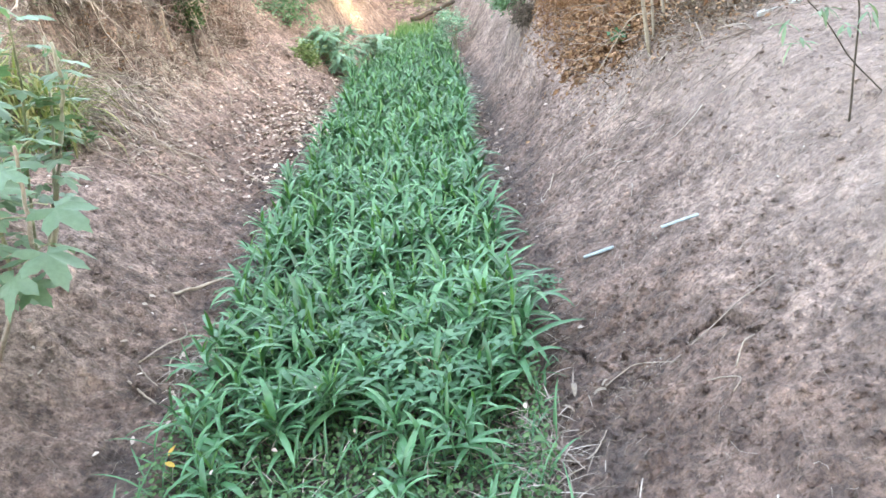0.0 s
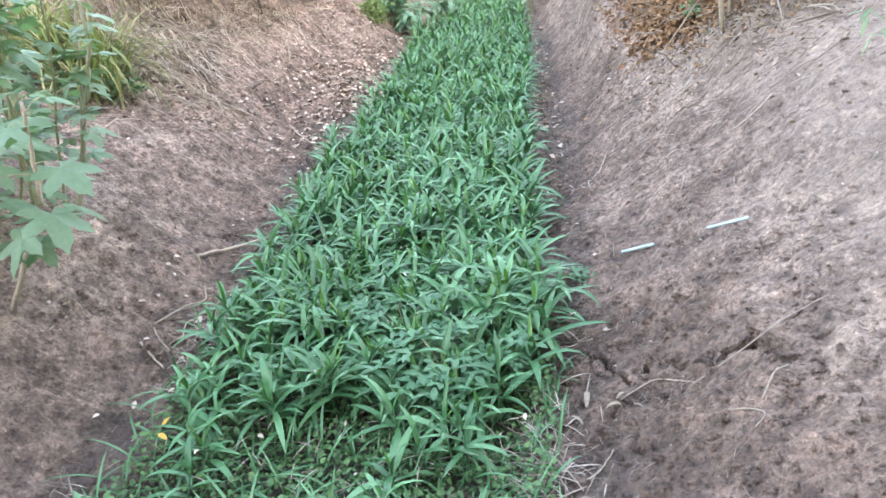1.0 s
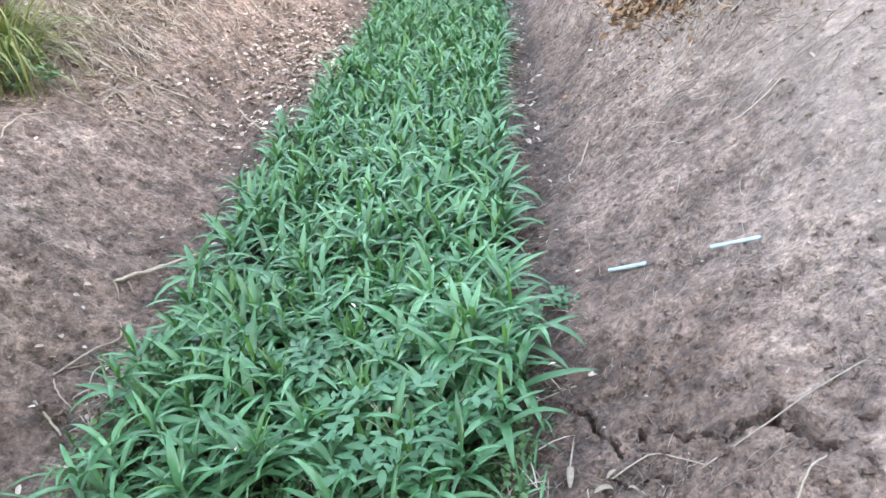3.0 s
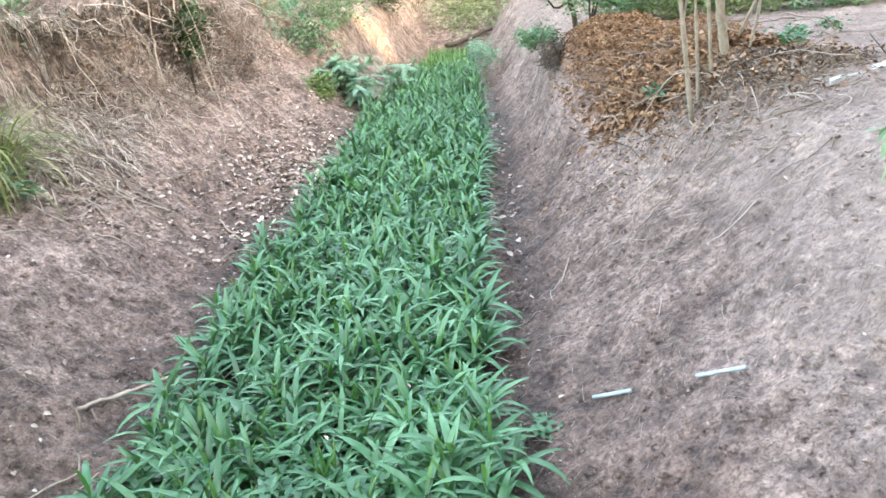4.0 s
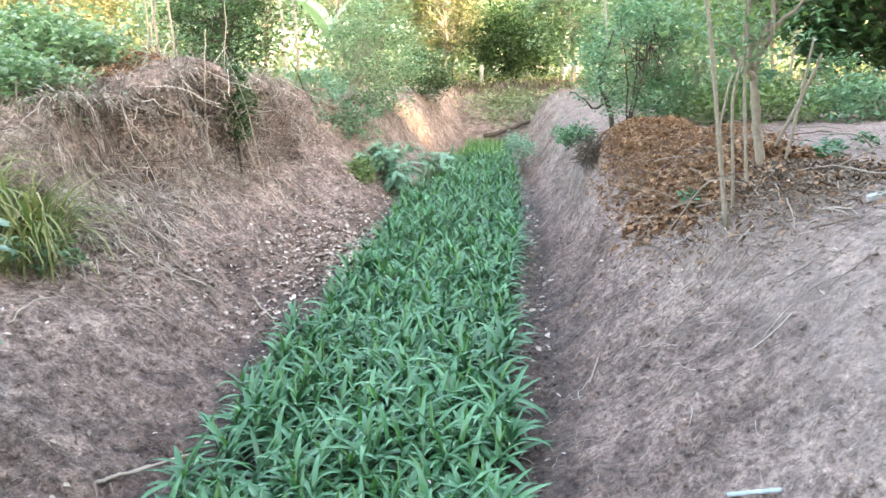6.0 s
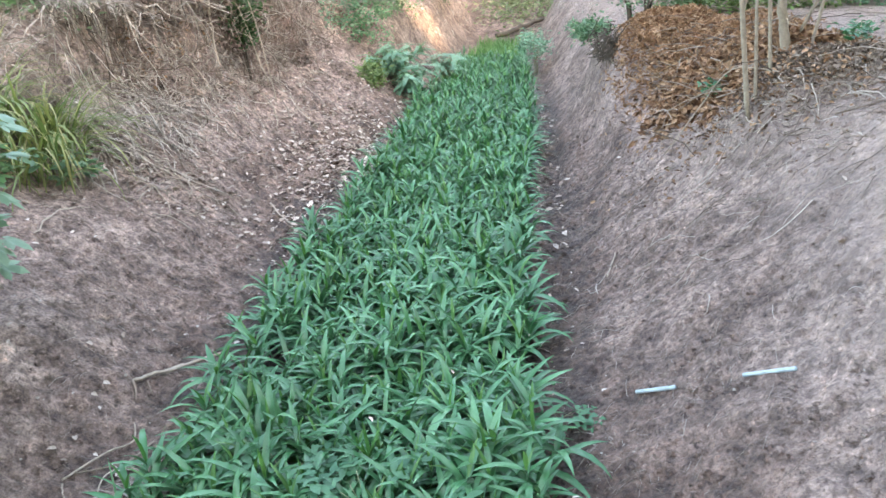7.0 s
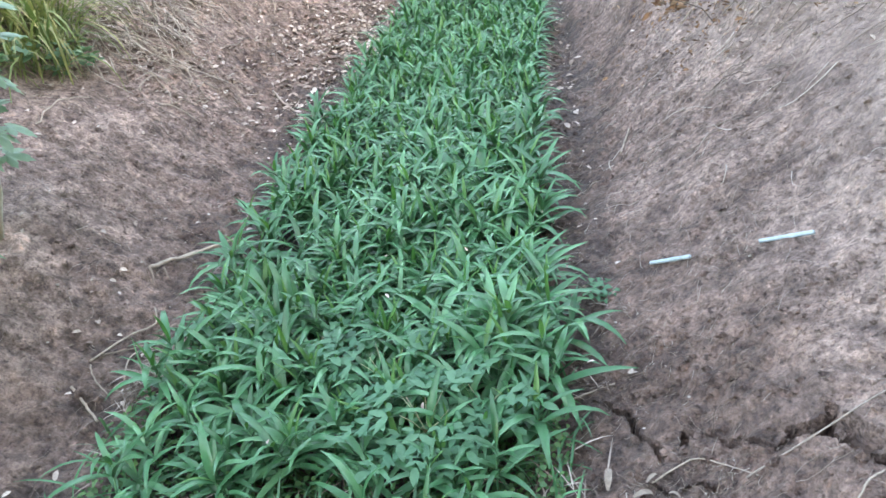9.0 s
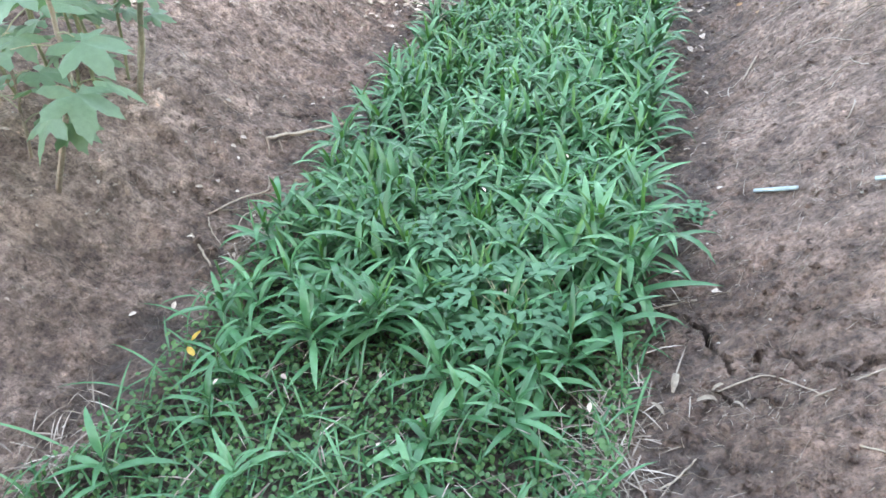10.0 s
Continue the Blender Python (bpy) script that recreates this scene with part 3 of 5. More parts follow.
for hx, hy, hn, hs, ht in [(-0.18, 2.2, 11, 1.0, 0.28), (-0.34, 2.4, 9, 1.0, 0.28), (-0.64, 2.52, 9, 0.95, 0.27), (-0.02, 2.3, 6, 0.8, 0.25), (-0.5, 2.5, 5, 0.7, 0.26),
                           (0.24, 2.96, 6, 0.7, 0.07), (-1.0, 2.3, 5, 0.6, 0.16)]:
    herb(hx, hy, hn, hs, ht)

specks = Buf()
p = spread(1.6, 6.0, 0.42, 0.1)
leaflets(specks, on_land(p) + np.column_stack([np.zeros((len(p), 2)), rng.uniform(0.2, 0.27, len(p))]), rng.uniform(0.012, 0.03, len(p)), 0.45, 1.0)
thing("withered_tips", specks, PALE, "pale withered leaf tips caught in the green grass", "leaves", "stuff")
yellow = Buf()
blades(yellow, on_land([(-1.02, 1.80), (-1.05, 1.84)], 0.14), [2.6, 1.2], [0.2, 0.5], [0.05, 0.04], [0.02, 0.016], [0.6, 0.6], 4, 0.2)
thing("yellow_leaf", yellow, dry_material("yellowed_leaf", (0.42, 0.26, 0.05), (0.5, 0.33, 0.07), (0.55, 0.38, 0.1)), "wilted yellow leaf at the edge of the grass", "leaf")

# ---- litter on the banks ----


def lying(buf, xy, length, radius, heading=None, bend=0.12, k=5, lift=0.004):
    """Twigs and stalks that lie on the ground."""
    xy = np.atleast_2d(xy)
    n = len(xy)
    length = np.broadcast_to(length, (n,))
    if heading is None:
        # any way round in the plane of the slope
        down, turn, g = slope_heading(xy), rng.uniform(0, 6.28, n), steepness(xy)
        u, v = np.cos(turn) / np.sqrt(1 + g * g), np.sin(turn)
        az, length = down + np.arctan2(v, u), length * np.hypot(u, v)
    else:
        az = heading
    s = np.linspace(-0.5, 0.5, k)
    along = s[None] * length[:, None]
    off = rng.normal(0, bend * 0.6, (n, 1)) * length[:, None] * (1 - (2 * s[None]) ** 2) + rng.normal(0, 0.010, (n, k)) * length[:, None]
    px = xy[:, :1] + along * np.cos(az)[:, None] - off * np.sin(az)[:, None]
    py = xy[:, 1:] + along * np.sin(az)[:, None] + off * np.cos(az)[:, None]
    pz = land(px, py) + lift + rng.uniform(0, 0.005, (n, k)) + rng.uniform(0, 0.012, (n, 1))
    return tubes(buf, np.stack([px, py, pz], -1), np.broadcast_to(radius, (n,))[:, None] * np.linspace(1.1, 0.6, k)[None], 4)


def bank_points(n, side, y0, y1, reach, near_edge=1.0):
    """Points on a bank, thicker towards the channel as near_edge grows."""
    y = rng.uniform(y0, y1, n)
    d = reach * rng.uniform(0, 1, n) ** near_edge + 0.02
    x = edge_right(y) + d if side > 0 else edge_left(y) - d
    return np.column_stack([x, y])


litter = Buf()
p = np.concatenate([bank_points(2600, 1, 1.2, 6.5, 1.7, 1.3), bank_points(2000, -1, 1.3, 6.5, 1.5, 1.0), bank_points(500, 1, 6.5, 12, 1.2)])
lying(litter, p, 0.010 + 0.09 * rng.uniform(0, 1, len(p)) ** 3, rng.uniform(0.0006, 0.0015, len(p)) * np.clip(p[:, 1] / 4, 0.5, 1))
p = np.concatenate([np.column_stack([rng.normal(0.40, 0.10, 260), rng.normal(2.62, 0.25, 260)]), np.column_stack([rng.normal(0.73, 0.06, 70), rng.normal(2.88, 0.06, 70)]),
                    np.column_stack([rng.normal(0.50, 0.13, 130), rng.normal(2.0, 0.06, 130)]), np.column_stack([rng.normal(1.25, 0.3, 200), rng.normal(4.3, 0.25, 200)])])
lying(litter, p, 0.008 + 0.045 * rng.uniform(0, 1, len(p)) ** 2.5, rng.uniform(0.0006, 0.0014, len(p)) * np.clip(p[:, 1] / 4, 0.55, 1))
p = np.column_stack([rng.normal(0.95, 0.3, 70), rng.normal(4.0, 0.35, 70)])
lying(litter, p, rng.uniform(0.08, 0.2, len(p)), rng.uniform(0.001, 0.003, len(p)), slope_heading(p) + rng.normal(0, 0.6, len(p)))
rootlets = Buf()
p = np.concatenate([bank_points(1500, 1, 1.2, 6.5, 1.6, 1.2), bank_points(1300, -1, 1.3, 5.5, 1.4, 1.0), np.column_stack([rng.normal(0.5, 0.16, 90), rng.normal(1.98, 0.10, 90)])])
lying(rootlets, p, 0.010 + 0.10 * rng.uniform(0, 1, len(p)) ** 2.5, rng.uniform(0.0006, 0.0018, len(p)) * np.clip(p[:, 1] / 4, 0.6, 1), None, 0.10, 6, 0.003)
thing("rootlets", rootlets, ROOT, "thin brown rootlets lying on the crumbly bare banks", "litter", "stuff")
thing("straw_litter", litter, STRAW, "bits of straw and small twigs scattered over the bare banks", "litter", "stuff")

clods = Buf()


def lumps(buf, xy, size, lift=0.2):
    n = len(xy)
    shape = np.array([(1, 0, 0), (0, 1, 0), (-1, 0, 0), (0, -1, 0), (0, 0, 0.8), (0, 0, -0.6), (0.6, 0.6, 0.45), (-0.6, 0.55, 0.4), (-0.55, -0.6, 0.45), (0.6, -0.55, 0.4)])
    f = np.array([(4, 6, 0), (4, 1, 6), (4, 7, 1), (4, 2, 7), (4, 8, 2), (4, 3, 8), (4, 9, 3), (4, 0, 9), (6, 1, 0), (7, 2, 1), (8, 3, 2), (9, 0, 3), (5, 0, 1), (5, 1, 2), (5, 2, 3), (5, 3, 0)])
    s = np.broadcast_to(size, (n,))[:, None, None] * rng.uniform(0.55, 1.3, (n, 1, 3)) * (1 + rng.normal(0, 0.15, (n, 10, 3)))
    az = rng.uniform(0, 6.28, n)
    v = shape[None] * s
    c, si = np.cos(az)[:, None], np.sin(az)[:, None]
    v = np.stack([v[..., 0] * c - v[..., 1] * si, v[..., 0] * si + v[..., 1] * c, v[..., 2]], -1)
    v += on_land(xy)[:, None] + np.array([0, 0, 1.0]) * lift * np.broadcast_to(size, (n,))[:, None, None]
    return buf.add(v, (f[None] + (np.arange(n) * 10)[:, None, None]).reshape(-1, 3))


p = np.concatenate([bank_points(4200, 1, 1.2, 7, 2.0), bank_points(4000, -1, 1.2, 7, 1.6), bank_points(1200, 1, 1.4, 2.6, 0.9)])
lumps(clods, p, 0.004 + 0.016 * rng.uniform(0, 1, len(p)) ** 3, 0.1)
thing("clods", clods, SOIL, "small crumbled clods of dry earth strewn on the banks", "clods", "stuff", smooth=False)
chips = Buf()
p = np.concatenate([bank_points(70, 1, 1.3, 5, 1.6), bank_points(130, -1, 1.3, 5, 1.3)])
lumps(chips, p, 0.002 + 0.006 * rng.uniform(0, 1, len(p)) ** 2, 0.3)
thing("pale_chips", chips, CHIP, "pale chips of stone and shell dotted on the earth", "pebbles", "stuff", smooth=False)

fallen = Buf()
p = np.concatenate([np.column_stack([rng.normal(-1.72, 0.24, 1300), rng.normal(6.9, 0.75, 1300)]), bank_points(1300, -1, 4.2, 9.0, 1.4, 0.8), bank_points(170, -1, 1.6, 4.5, 1.2, 0.9),
                    bank_points(36, 1, 2.8, 5, 0.2, 1.0), bank_points(150, 1, 5, 11, 0.22, 1.0), bank_points(40, 1, 1.4, 6, 1.4)])
p = p[p[:, 0] < 3]
leaflets(fallen, on_land(p, 0.010), np.where(p[:, 1] > 4.5, 1.25, np.where(p[:, 0] > 0, 0.6, 0.75)) * (0.014 + 0.043 * rng.uniform(0, 1, len(p)) ** 1.3), 0.5, 1.2)
thing("fallen_leaves", fallen, PALE, "pale dry fallen leaves scattered on the bank beside the grass", "fallen leaves", "stuff")


def stick(name, points, r0, r1, material, label, category="stick", side=()):
    b = Buf()
    tubes(b, curve(points, 14, r0 * 0.25), np.linspace(r0, r1, 14)[None], 7)
    for s in side:
        tubes(b, curve(s, 6), np.linspace(r1, r1 * 0.5, 6)[None], 5)
    return thing(name, b, material, label, category)


def rest(x, y, lift=0.006):
    return (x, y, float(land(x, y)) + lift)


stick("stick", [rest(-1.458, 2.989, 0.014), rest(-1.40, 3.12, 0.022), rest(-1.24, 3.32, 0.06)], 0.0095, 0.007, STRAWPALE, "bleached forked stick lying against the grass edge",
      side=([rest(-1.46, 2.985, 0.014), rest(-1.437, 2.96, 0.010), rest(-1.425, 2.925, 0.004)], [rest(-1.44, 3.045, 0.014), rest(-1.398, 3.0, 0.006)], [rest(-1.42, 3.10, 0.014), rest(-1.36, 3.2, 0.03)]))
stick("stick", [rest(-1.415, 2.345), rest(-1.35, 2.30, 0.012), rest(-1.27, 2.24, 0.01)], 0.005, 0.004, STRAWPALE, "short bleached twig pointing into the grass")
stick("stick", [rest(-1.42, 2.467), rest(-1.366, 2.615, 0.02), rest(-1.314, 2.712, 0.02), rest(-1.341, 2.781)], 0.0042, 0.003, TWIG, "crooked thin grey twig lying beside the grass",
      side=([rest(-1.40, 2.50, 0.008), rest(-1.30, 2.62, 0.02), rest(-1.2, 2.7, 0.03)],))
stick("stick", [rest(-1.414, 2.455), rest(-1.37, 2.40, 0.012), rest(-1.315, 2.37)], 0.003, 0.002, TWIG, "thin grey twig beside the grass")
stick("stick", [rest(-1.294, 2.43), rest(-1.31, 2.52, 0.015), rest(-1.316, 2.616)], 0.0035, 0.002, TWIG, "thin grey twig beside the grass")
stick("stick", [rest(-1.29, 2.64), rest(-1.24, 2.728, 0.012)], 0.004, 0.003, STRAWPALE, "short bleached twig at the edge of the grass")
stick("stick", [rest(-1.817, 5.367, 0.012), rest(-1.68, 5.2, 0.02), rest(-1.524, 5.068, 0.01)], 0.008, 0.006, STRAWPALE, "short pale stick on the earth bank")
stick("stalk", [rest(0.54, 4.27), rest(0.48, 4.02, 0.012)], 0.005, 0.004, TWIG, "pale dry stalk lying on the bare bank")
stick("stalk", [rest(0.62, 1.985), rest(0.75, 2.02, 0.012), rest(0.87, 2.055, 0.016), rest(1.0, 2.10, 0.008)], 0.0024, 0.0018, STRAW, "long thin dry stalk across the cracked earth")
stick("stalk", [rest(0.423, 2.054), rest(0.526, 2.095, 0.012), rest(0.584, 2.05, 0.012), rest(0.645, 1.982)], 0.0024, 0.0016, STRAWPALE, "curved dry stalk over the cracked earth")
stick("stalk", [rest(0.762, 1.799), rest(0.80, 1.85, 0.01), rest(0.845, 1.885)], 0.0028, 0.002, TWIG, "short straight dry stalk on the cracked earth")
stick("stalk", [rest(0.68, 1.835, 0.004), rest(0.735, 1.79, 0.006), rest(0.752, 1.735, 0.007), rest(0.721, 1.704, 0.003)], 0.0022, 0.0016, STRAWPALE, "bent pale rootlet lying on the earth")
stick("stalk", [rest(0.31, 1.754), rest(0.345, 1.79, 0.01), rest(0.383, 1.834)], 0.0032, 0.002, STRAWPALE, "short pale stalk lying near the grass")
stick("stalk", [rest(0.22, 2.42, 0.01), rest(0.36, 2.47, 0.015)], 0.0035, 0.003, TWIG, "short straw lying at the grass edge")
for q, (x0, y0, x1, y1) in enumerate([(0.2, 1.85, 0.29, 1.70), (0.12, 1.8, 0.28, 1.73), (0.15, 1.62, 0.3, 1.72), (0.08, 1.6, 0.24, 1.9)]):
    stick("stalk", [rest(x0, y0, 0.03), rest((x0 + x1) / 2, (y0 + y1) / 2, 0.03), rest(x1, y1, 0.01)], 0.003, 0.002, STRAW, "dry straw-coloured stalk poking out of the grass")


def pipe_piece(a, b, r, label):
    """A short piece of thin pipe with an open end."""
    buf = Buf()
    line = curve([a, b], 8)
    prof = np.full(8, r) * (1 + rng.normal(0, 0.03, 8))
    tubes(buf, line, prof[None], 10)
    return thing("pipe_piece", buf, PLASTIC, label, "pipe", group="pipe pieces")


pipe_piece(rest(0.514, 2.996, 0.018), rest(0.634, 2.925, 0.018), 0.0075, "short pale blue plastic pipe piece half sunk in the bank")
pipe_piece(rest(0.818, 2.816, 0.022), rest(0.945, 2.74, 0.022), 0.0068, "slim pale blue plastic pipe piece lying up the bank")
chip = Buf()
blades(chip, [rest(0.40, 2.49, 0.012)], 0.5, 0.1, 0.10, 0.028, 0.2, 4, 0.2)
thing("bark_flake", chip, PALE, "pale papery flake lying on the dark earth", "flake")

WITHERED = dry_material("withered_leaf", (0.22, 0.18, 0.145), (0.30, 0.255, 0.21), (0.38, 0.33, 0.28), 0.85, 120)
for wx, wy, turn, size, curl in ((0.315, 2.05, 1.5, 0.075, 1.9), (0.375, 2.0, 0.2, 0.06, 2.2), (0.41, 2.05, 0.7, 0.04, 1.6), (0.30, 1.97, 2.6, 0.05, 1.4), (0.46, 2.02, -0.5, 0.035, 2.0)):
    withered = Buf()
    blades(withered, [rest(wx, wy, 0.014)], turn, 0.75, size, size * 0.26, curl, 8, 0.9, 0.45)
    thing("withered_leaf", withered, WITHERED, "curled withered pale leaf lying beside the grass", "leaf", group="withered leaves")

# ---- dead grass and roots of the bank on the far side of the channel ----
dead = Buf()


def tangle(buf, centres, per, spread_, length, droop, width=(0.004, 0.010)):
    """Clumps of dead blades, each clump with a lean of its own."""
    for c in centres:
        m = int(per * rng.uniform(0.4, 1.6))
        p = np.asarray(c)[None] + rng.normal(0, spread_, (m, 2))
        head = float(slope_heading(c)[0]) + rng.normal(0, 0.9 if rng.uniform() < 0.25 else 2.6)
        ln = length * rng.uniform(0.6, 1.4)
        at = on_land(p, 0.015)
        over = (p[:, 0] < crest(p[:, 1]) + 0.2) & (p[:, 1] > 4.9) & (p[:, 1] < 8.6)
        at[over, 2] = np.maximum(at[over, 2], land(crest(p[over, 1]) - 0.25, p[over, 1]) + 0.02)
        blades(buf, at, head + rng.normal(0, rng.uniform(0.5, 1.5), m), rng.normal(rng.uniform(-0.3, 0.55), 0.3, m), ln * rng.uniform(0.5, 1.2, m),
               rng.uniform(*width, m), rng.uniform(*droop, m), 5, 0.3)


def crest(y):
    return np.interp(y, [4.3, 5.2, 6.5, 8.6, 9.0], [-2.98, -3.0, -2.94, -2.84, -2.62])


y = rng.uniform(4.4, 9.1, 85)
tangle(dead, np.column_stack([crest(y) + rng.normal(0.12, 0.09, 85), y]), 16, 0.09, 0.20, (0.1, 1.5), (0.003, 0.009))
y = rng.uniform(5.4, 8.2, 45)
tangle(dead, np.column_stack([rng.normal(-3.2, 0.22, 45), y]), 24, 0.11, 0.26, (0.2, 2.0), (0.003, 0.010))
y = rng.uniform(4.0, 7.0, 10)
tangle(dead, np.column_stack([rng.uniform(-2.85, -2.45, 10), y]), 6, 0.09, 0.22, (0.6, 1.8))
y = rng.uniform(4.7, 6.6, 34)
tangle(dead, np.column_stack([rng.uniform(-4.1, -3.2, 34), y]), 16, 0.10, 0.24, (0.6, 2.2), (0.004, 0.010))
y = rng.uniform(11.5, 17, 46)
tangle(dead, np.column_stack([rng.uniform(-3.0, -1.7, 46), y]), 14, 0.12, 0.3, (0.6, 2.2), (0.008, 0.02))
y = rng.uniform(9, 16.5, 26)
tangle(dead, np.column_stack([edge_right(y) + rng.uniform(0.7, 1.5, 26), y]), 12, 0.12, 0.28, (0.6, 2.2), (0.008, 0.02))
n = 430
p = np.column_stack([rng.normal(-2.86, 0.24, n), rng.normal(5.25, 0.5, n)])
lying(dead, p, 0.04 + 0.34 * rng.uniform(0, 1, n) ** 1.8, rng.uniform(0.0012, 0.004, n), None, 0.35, 7, 0.02)
n = 220
p = np.column_stack([rng.normal(-2.6, 0.22, n), rng.normal(6.8, 0.8, n)])
lying(dead, p, rng.uniform(0.06, 0.36, n), rng.uniform(0.0015, 0.005, n), None, 0.3, 7, 0.02)
n = 260
y = np.concatenate([rng.normal(6.35, 0.16, 170), rng.normal(7.45, 0.14, 90)])
x = crest(y) + rng.normal(0.22, 0.06, n)
at = np.column_stack([x, y, land(crest(y) - 0.25, y) + rng.uniform(-0.06, 0.06, n)])
blades(dead, at, rng.normal(0.1, 0.9, n), rng.uniform(-0.8, 0.7, n), rng.uniform(0.08, 0.28, n), rng.uniform(0.002, 0.007, n), rng.uniform(0.2, 1.8, n), 6, 0.3)
thing("dead_grass", dead, DEAD, "matted straw-coloured dead grass hanging over the crumbling bank", "dead grass", "stuff")

strewn = Buf()
n = 210
y = np.clip(rng.normal(5.4, 1.0, n), 3.5, 8.0)
x = rng.uniform(-3.0, -1.95, n)
keep = rng.uniform(0, 1, n) < 0.25 + 0.75 * ease(-1.9, -2.6, x)
p = np.column_stack([x, y])[keep]
n = len(p)
lying(strewn, p, 0.03 + 0.2 * rng.uniform(0, 1, n) ** 2, rng.uniform(0.0015, 0.004, n), None, 0.3, 6, 0.012)
n = 90
p = np.column_stack([rng.normal(-2.68, 0.17, n), rng.normal(5.1, 0.6, n)])
lying(strewn, p, rng.uniform(0.08, 0.4, n), rng.uniform(0.002, 0.005, n), None, 0.25, 7, 0.035)
thing("strewn_straw", strewn, STRAW, "long pale dry stalks slid down the earth bank", "dead grass", "stuff")

slid = Buf()
n = 46
u = rng.uniform(0, 1, n)
p = np.column_stack([-2.52 + 0.5 * u, 4.72 + 0.22 * u]) + rng.normal(0, 0.09, (n, 2))
lying(slid, p, rng.uniform(0.10, 0.40, n), rng.uniform(0.0015, 0.0042, n), np.full(n, 0.35) + rng.normal(0, 0.75, n), 0.4, 9, 0.014)
n = 14
p = np.column_stack([rng.normal(-2.05, 0.13, n), rng.normal(4.6, 0.25, n)])
lying(slid, p, rng.uniform(0.10, 0.34, n), rng.uniform(0.003, 0.005, n), None, 0.3, 8, 0.012)
lying(slid, [(-2.18, 3.74), (-1.96, 4.5), (-2.09, 4.4)], np.array([0.45, 0.42, 0.34]), 0.004, np.array([1.6, 1.5, -0.6]), 0.2, 8, 0.012)
thing("slid_straw", slid, STRAWPALE, "thick bleached wavy stalks slid from the tuft down the bank", "dead grass", "stuff")

matted = Buf()
c = np.column_stack([rng.uniform(-3.35, -2.35, 78), rng.uniform(4.35, 5.8, 78)])
tangle(matted, c, 20, 0.08, 0.24, (0.3, 2.4), (0.004, 0.010))
y = rng.uniform(5.2, 8.6, 70)
tangle(matted, np.column_stack([crest(y) + rng.uniform(0.12, 0.62, 70), y]), 16, 0.07, 0.15, (0.2, 2.6), (0.003, 0.008))
thing("matted_straw", matted, DEAD, "tangled mats of pale dead straw sliding off the bank", "dead grass", "stuff")


def jackstraws(n, y0, y1, reach, length, radius, name, material, label):
    """Loose dry sticks and stalks lodged every way in the face of the bank."""
    b = Buf()
    y = rng.uniform(y0, y1, n)
    x = crest(y) + rng.uniform(*reach, n)
    low, high = land(x, y), land(crest(y) - 0.25, y)
    z = low + np.maximum(high - low, 0.02) * rng.uniform(0.0, 0.9, n) ** 1.6 + 0.02
    way = unit(rng.normal(0, 1, (n, 3)) * np.array([0.8, 1.0, 0.75]))
    ln = rng.uniform(*length, n)
    k = np.linspace(-0.5, 0.5, 6)
    line = np.column_stack([x, y, z])[:, None] + way[:, None] * (ln[:, None] * k)[..., None] + np.cumsum(rng.normal(0, 0.010, (n, 6, 3)), 1)
    line[..., 2] = np.maximum(line[..., 2], land(line[..., 0], line[..., 1]) + 0.003)
    tubes(b, line, rng.uniform(*radius, n)[:, None] * np.linspace(1.1, 0.6, 6)[None], 4)
    return thing(name, b, material, label, "dead grass", "stuff")


jackstraws(420, 5.2, 8.7, (0.10, 0.55), (0.06, 0.30), (0.0012, 0.0042), "lodged_stalks", DEAD, "pale dry stalks lodged in the crumbling bank face")
jackstraws(520, 5.6, 8.9, (0.05, 0.60), (0.05, 0.24), (0.0015, 0.0048), "lodged_twigs", ROOT, "brown twigs and roots lodged in the bank face")

# ragged lip of matted turf that juts over the hollow bank
lip = Buf()
ys = np.arange(5.25, 8.75, 0.03)
jut = np.clip(0.12 + 0.16 * np.exp(-((ys - 7.05) / 0.35) ** 2) + 0.26 * rough(ys, 0 * ys, 1.6, 41) + 0.12 * rough(ys, 0 * ys, 5, 42), -0.08, 0.40) * ease(5.3, 5.8, ys) * (1 - ease(8.3, 8.75, ys))
inner = crest(ys) - 0.35
rows_ = []
for f, up in ((0.0, 0.03), (0.3, 0.055), (0.6, 0.05), (0.85, 0.02), (1.0, -0.05), (0.9, -0.12), (0.55, -0.16), (0.0, -0.2)):
    x = inner + f * (0.35 + jut)
    top = land(crest(ys) - 0.25, ys)
    rows_.append(np.column_stack([x + 0.03 * rough(x, ys, 9, 43), ys, top + up + 0.05 * rough(x + up * 9, ys, 4.5, 44) + 0.03 * rough(x + up * 9, ys, 14, 45)]))
grid = np.stack(rows_)
gi = np.arange(grid.shape[0] * grid.shape[1]).reshape(grid.shape[:2])
lip.add(grid, np.stack([gi[:-1, :-1], gi[:-1, 1:], gi[1:, 1:], gi[1:, :-1]], -1).reshape(-1, 4))
thing("bank_lip", lip, SOIL, "ragged lip of matted earth jutting over the hollow bank", "bank", "structure")

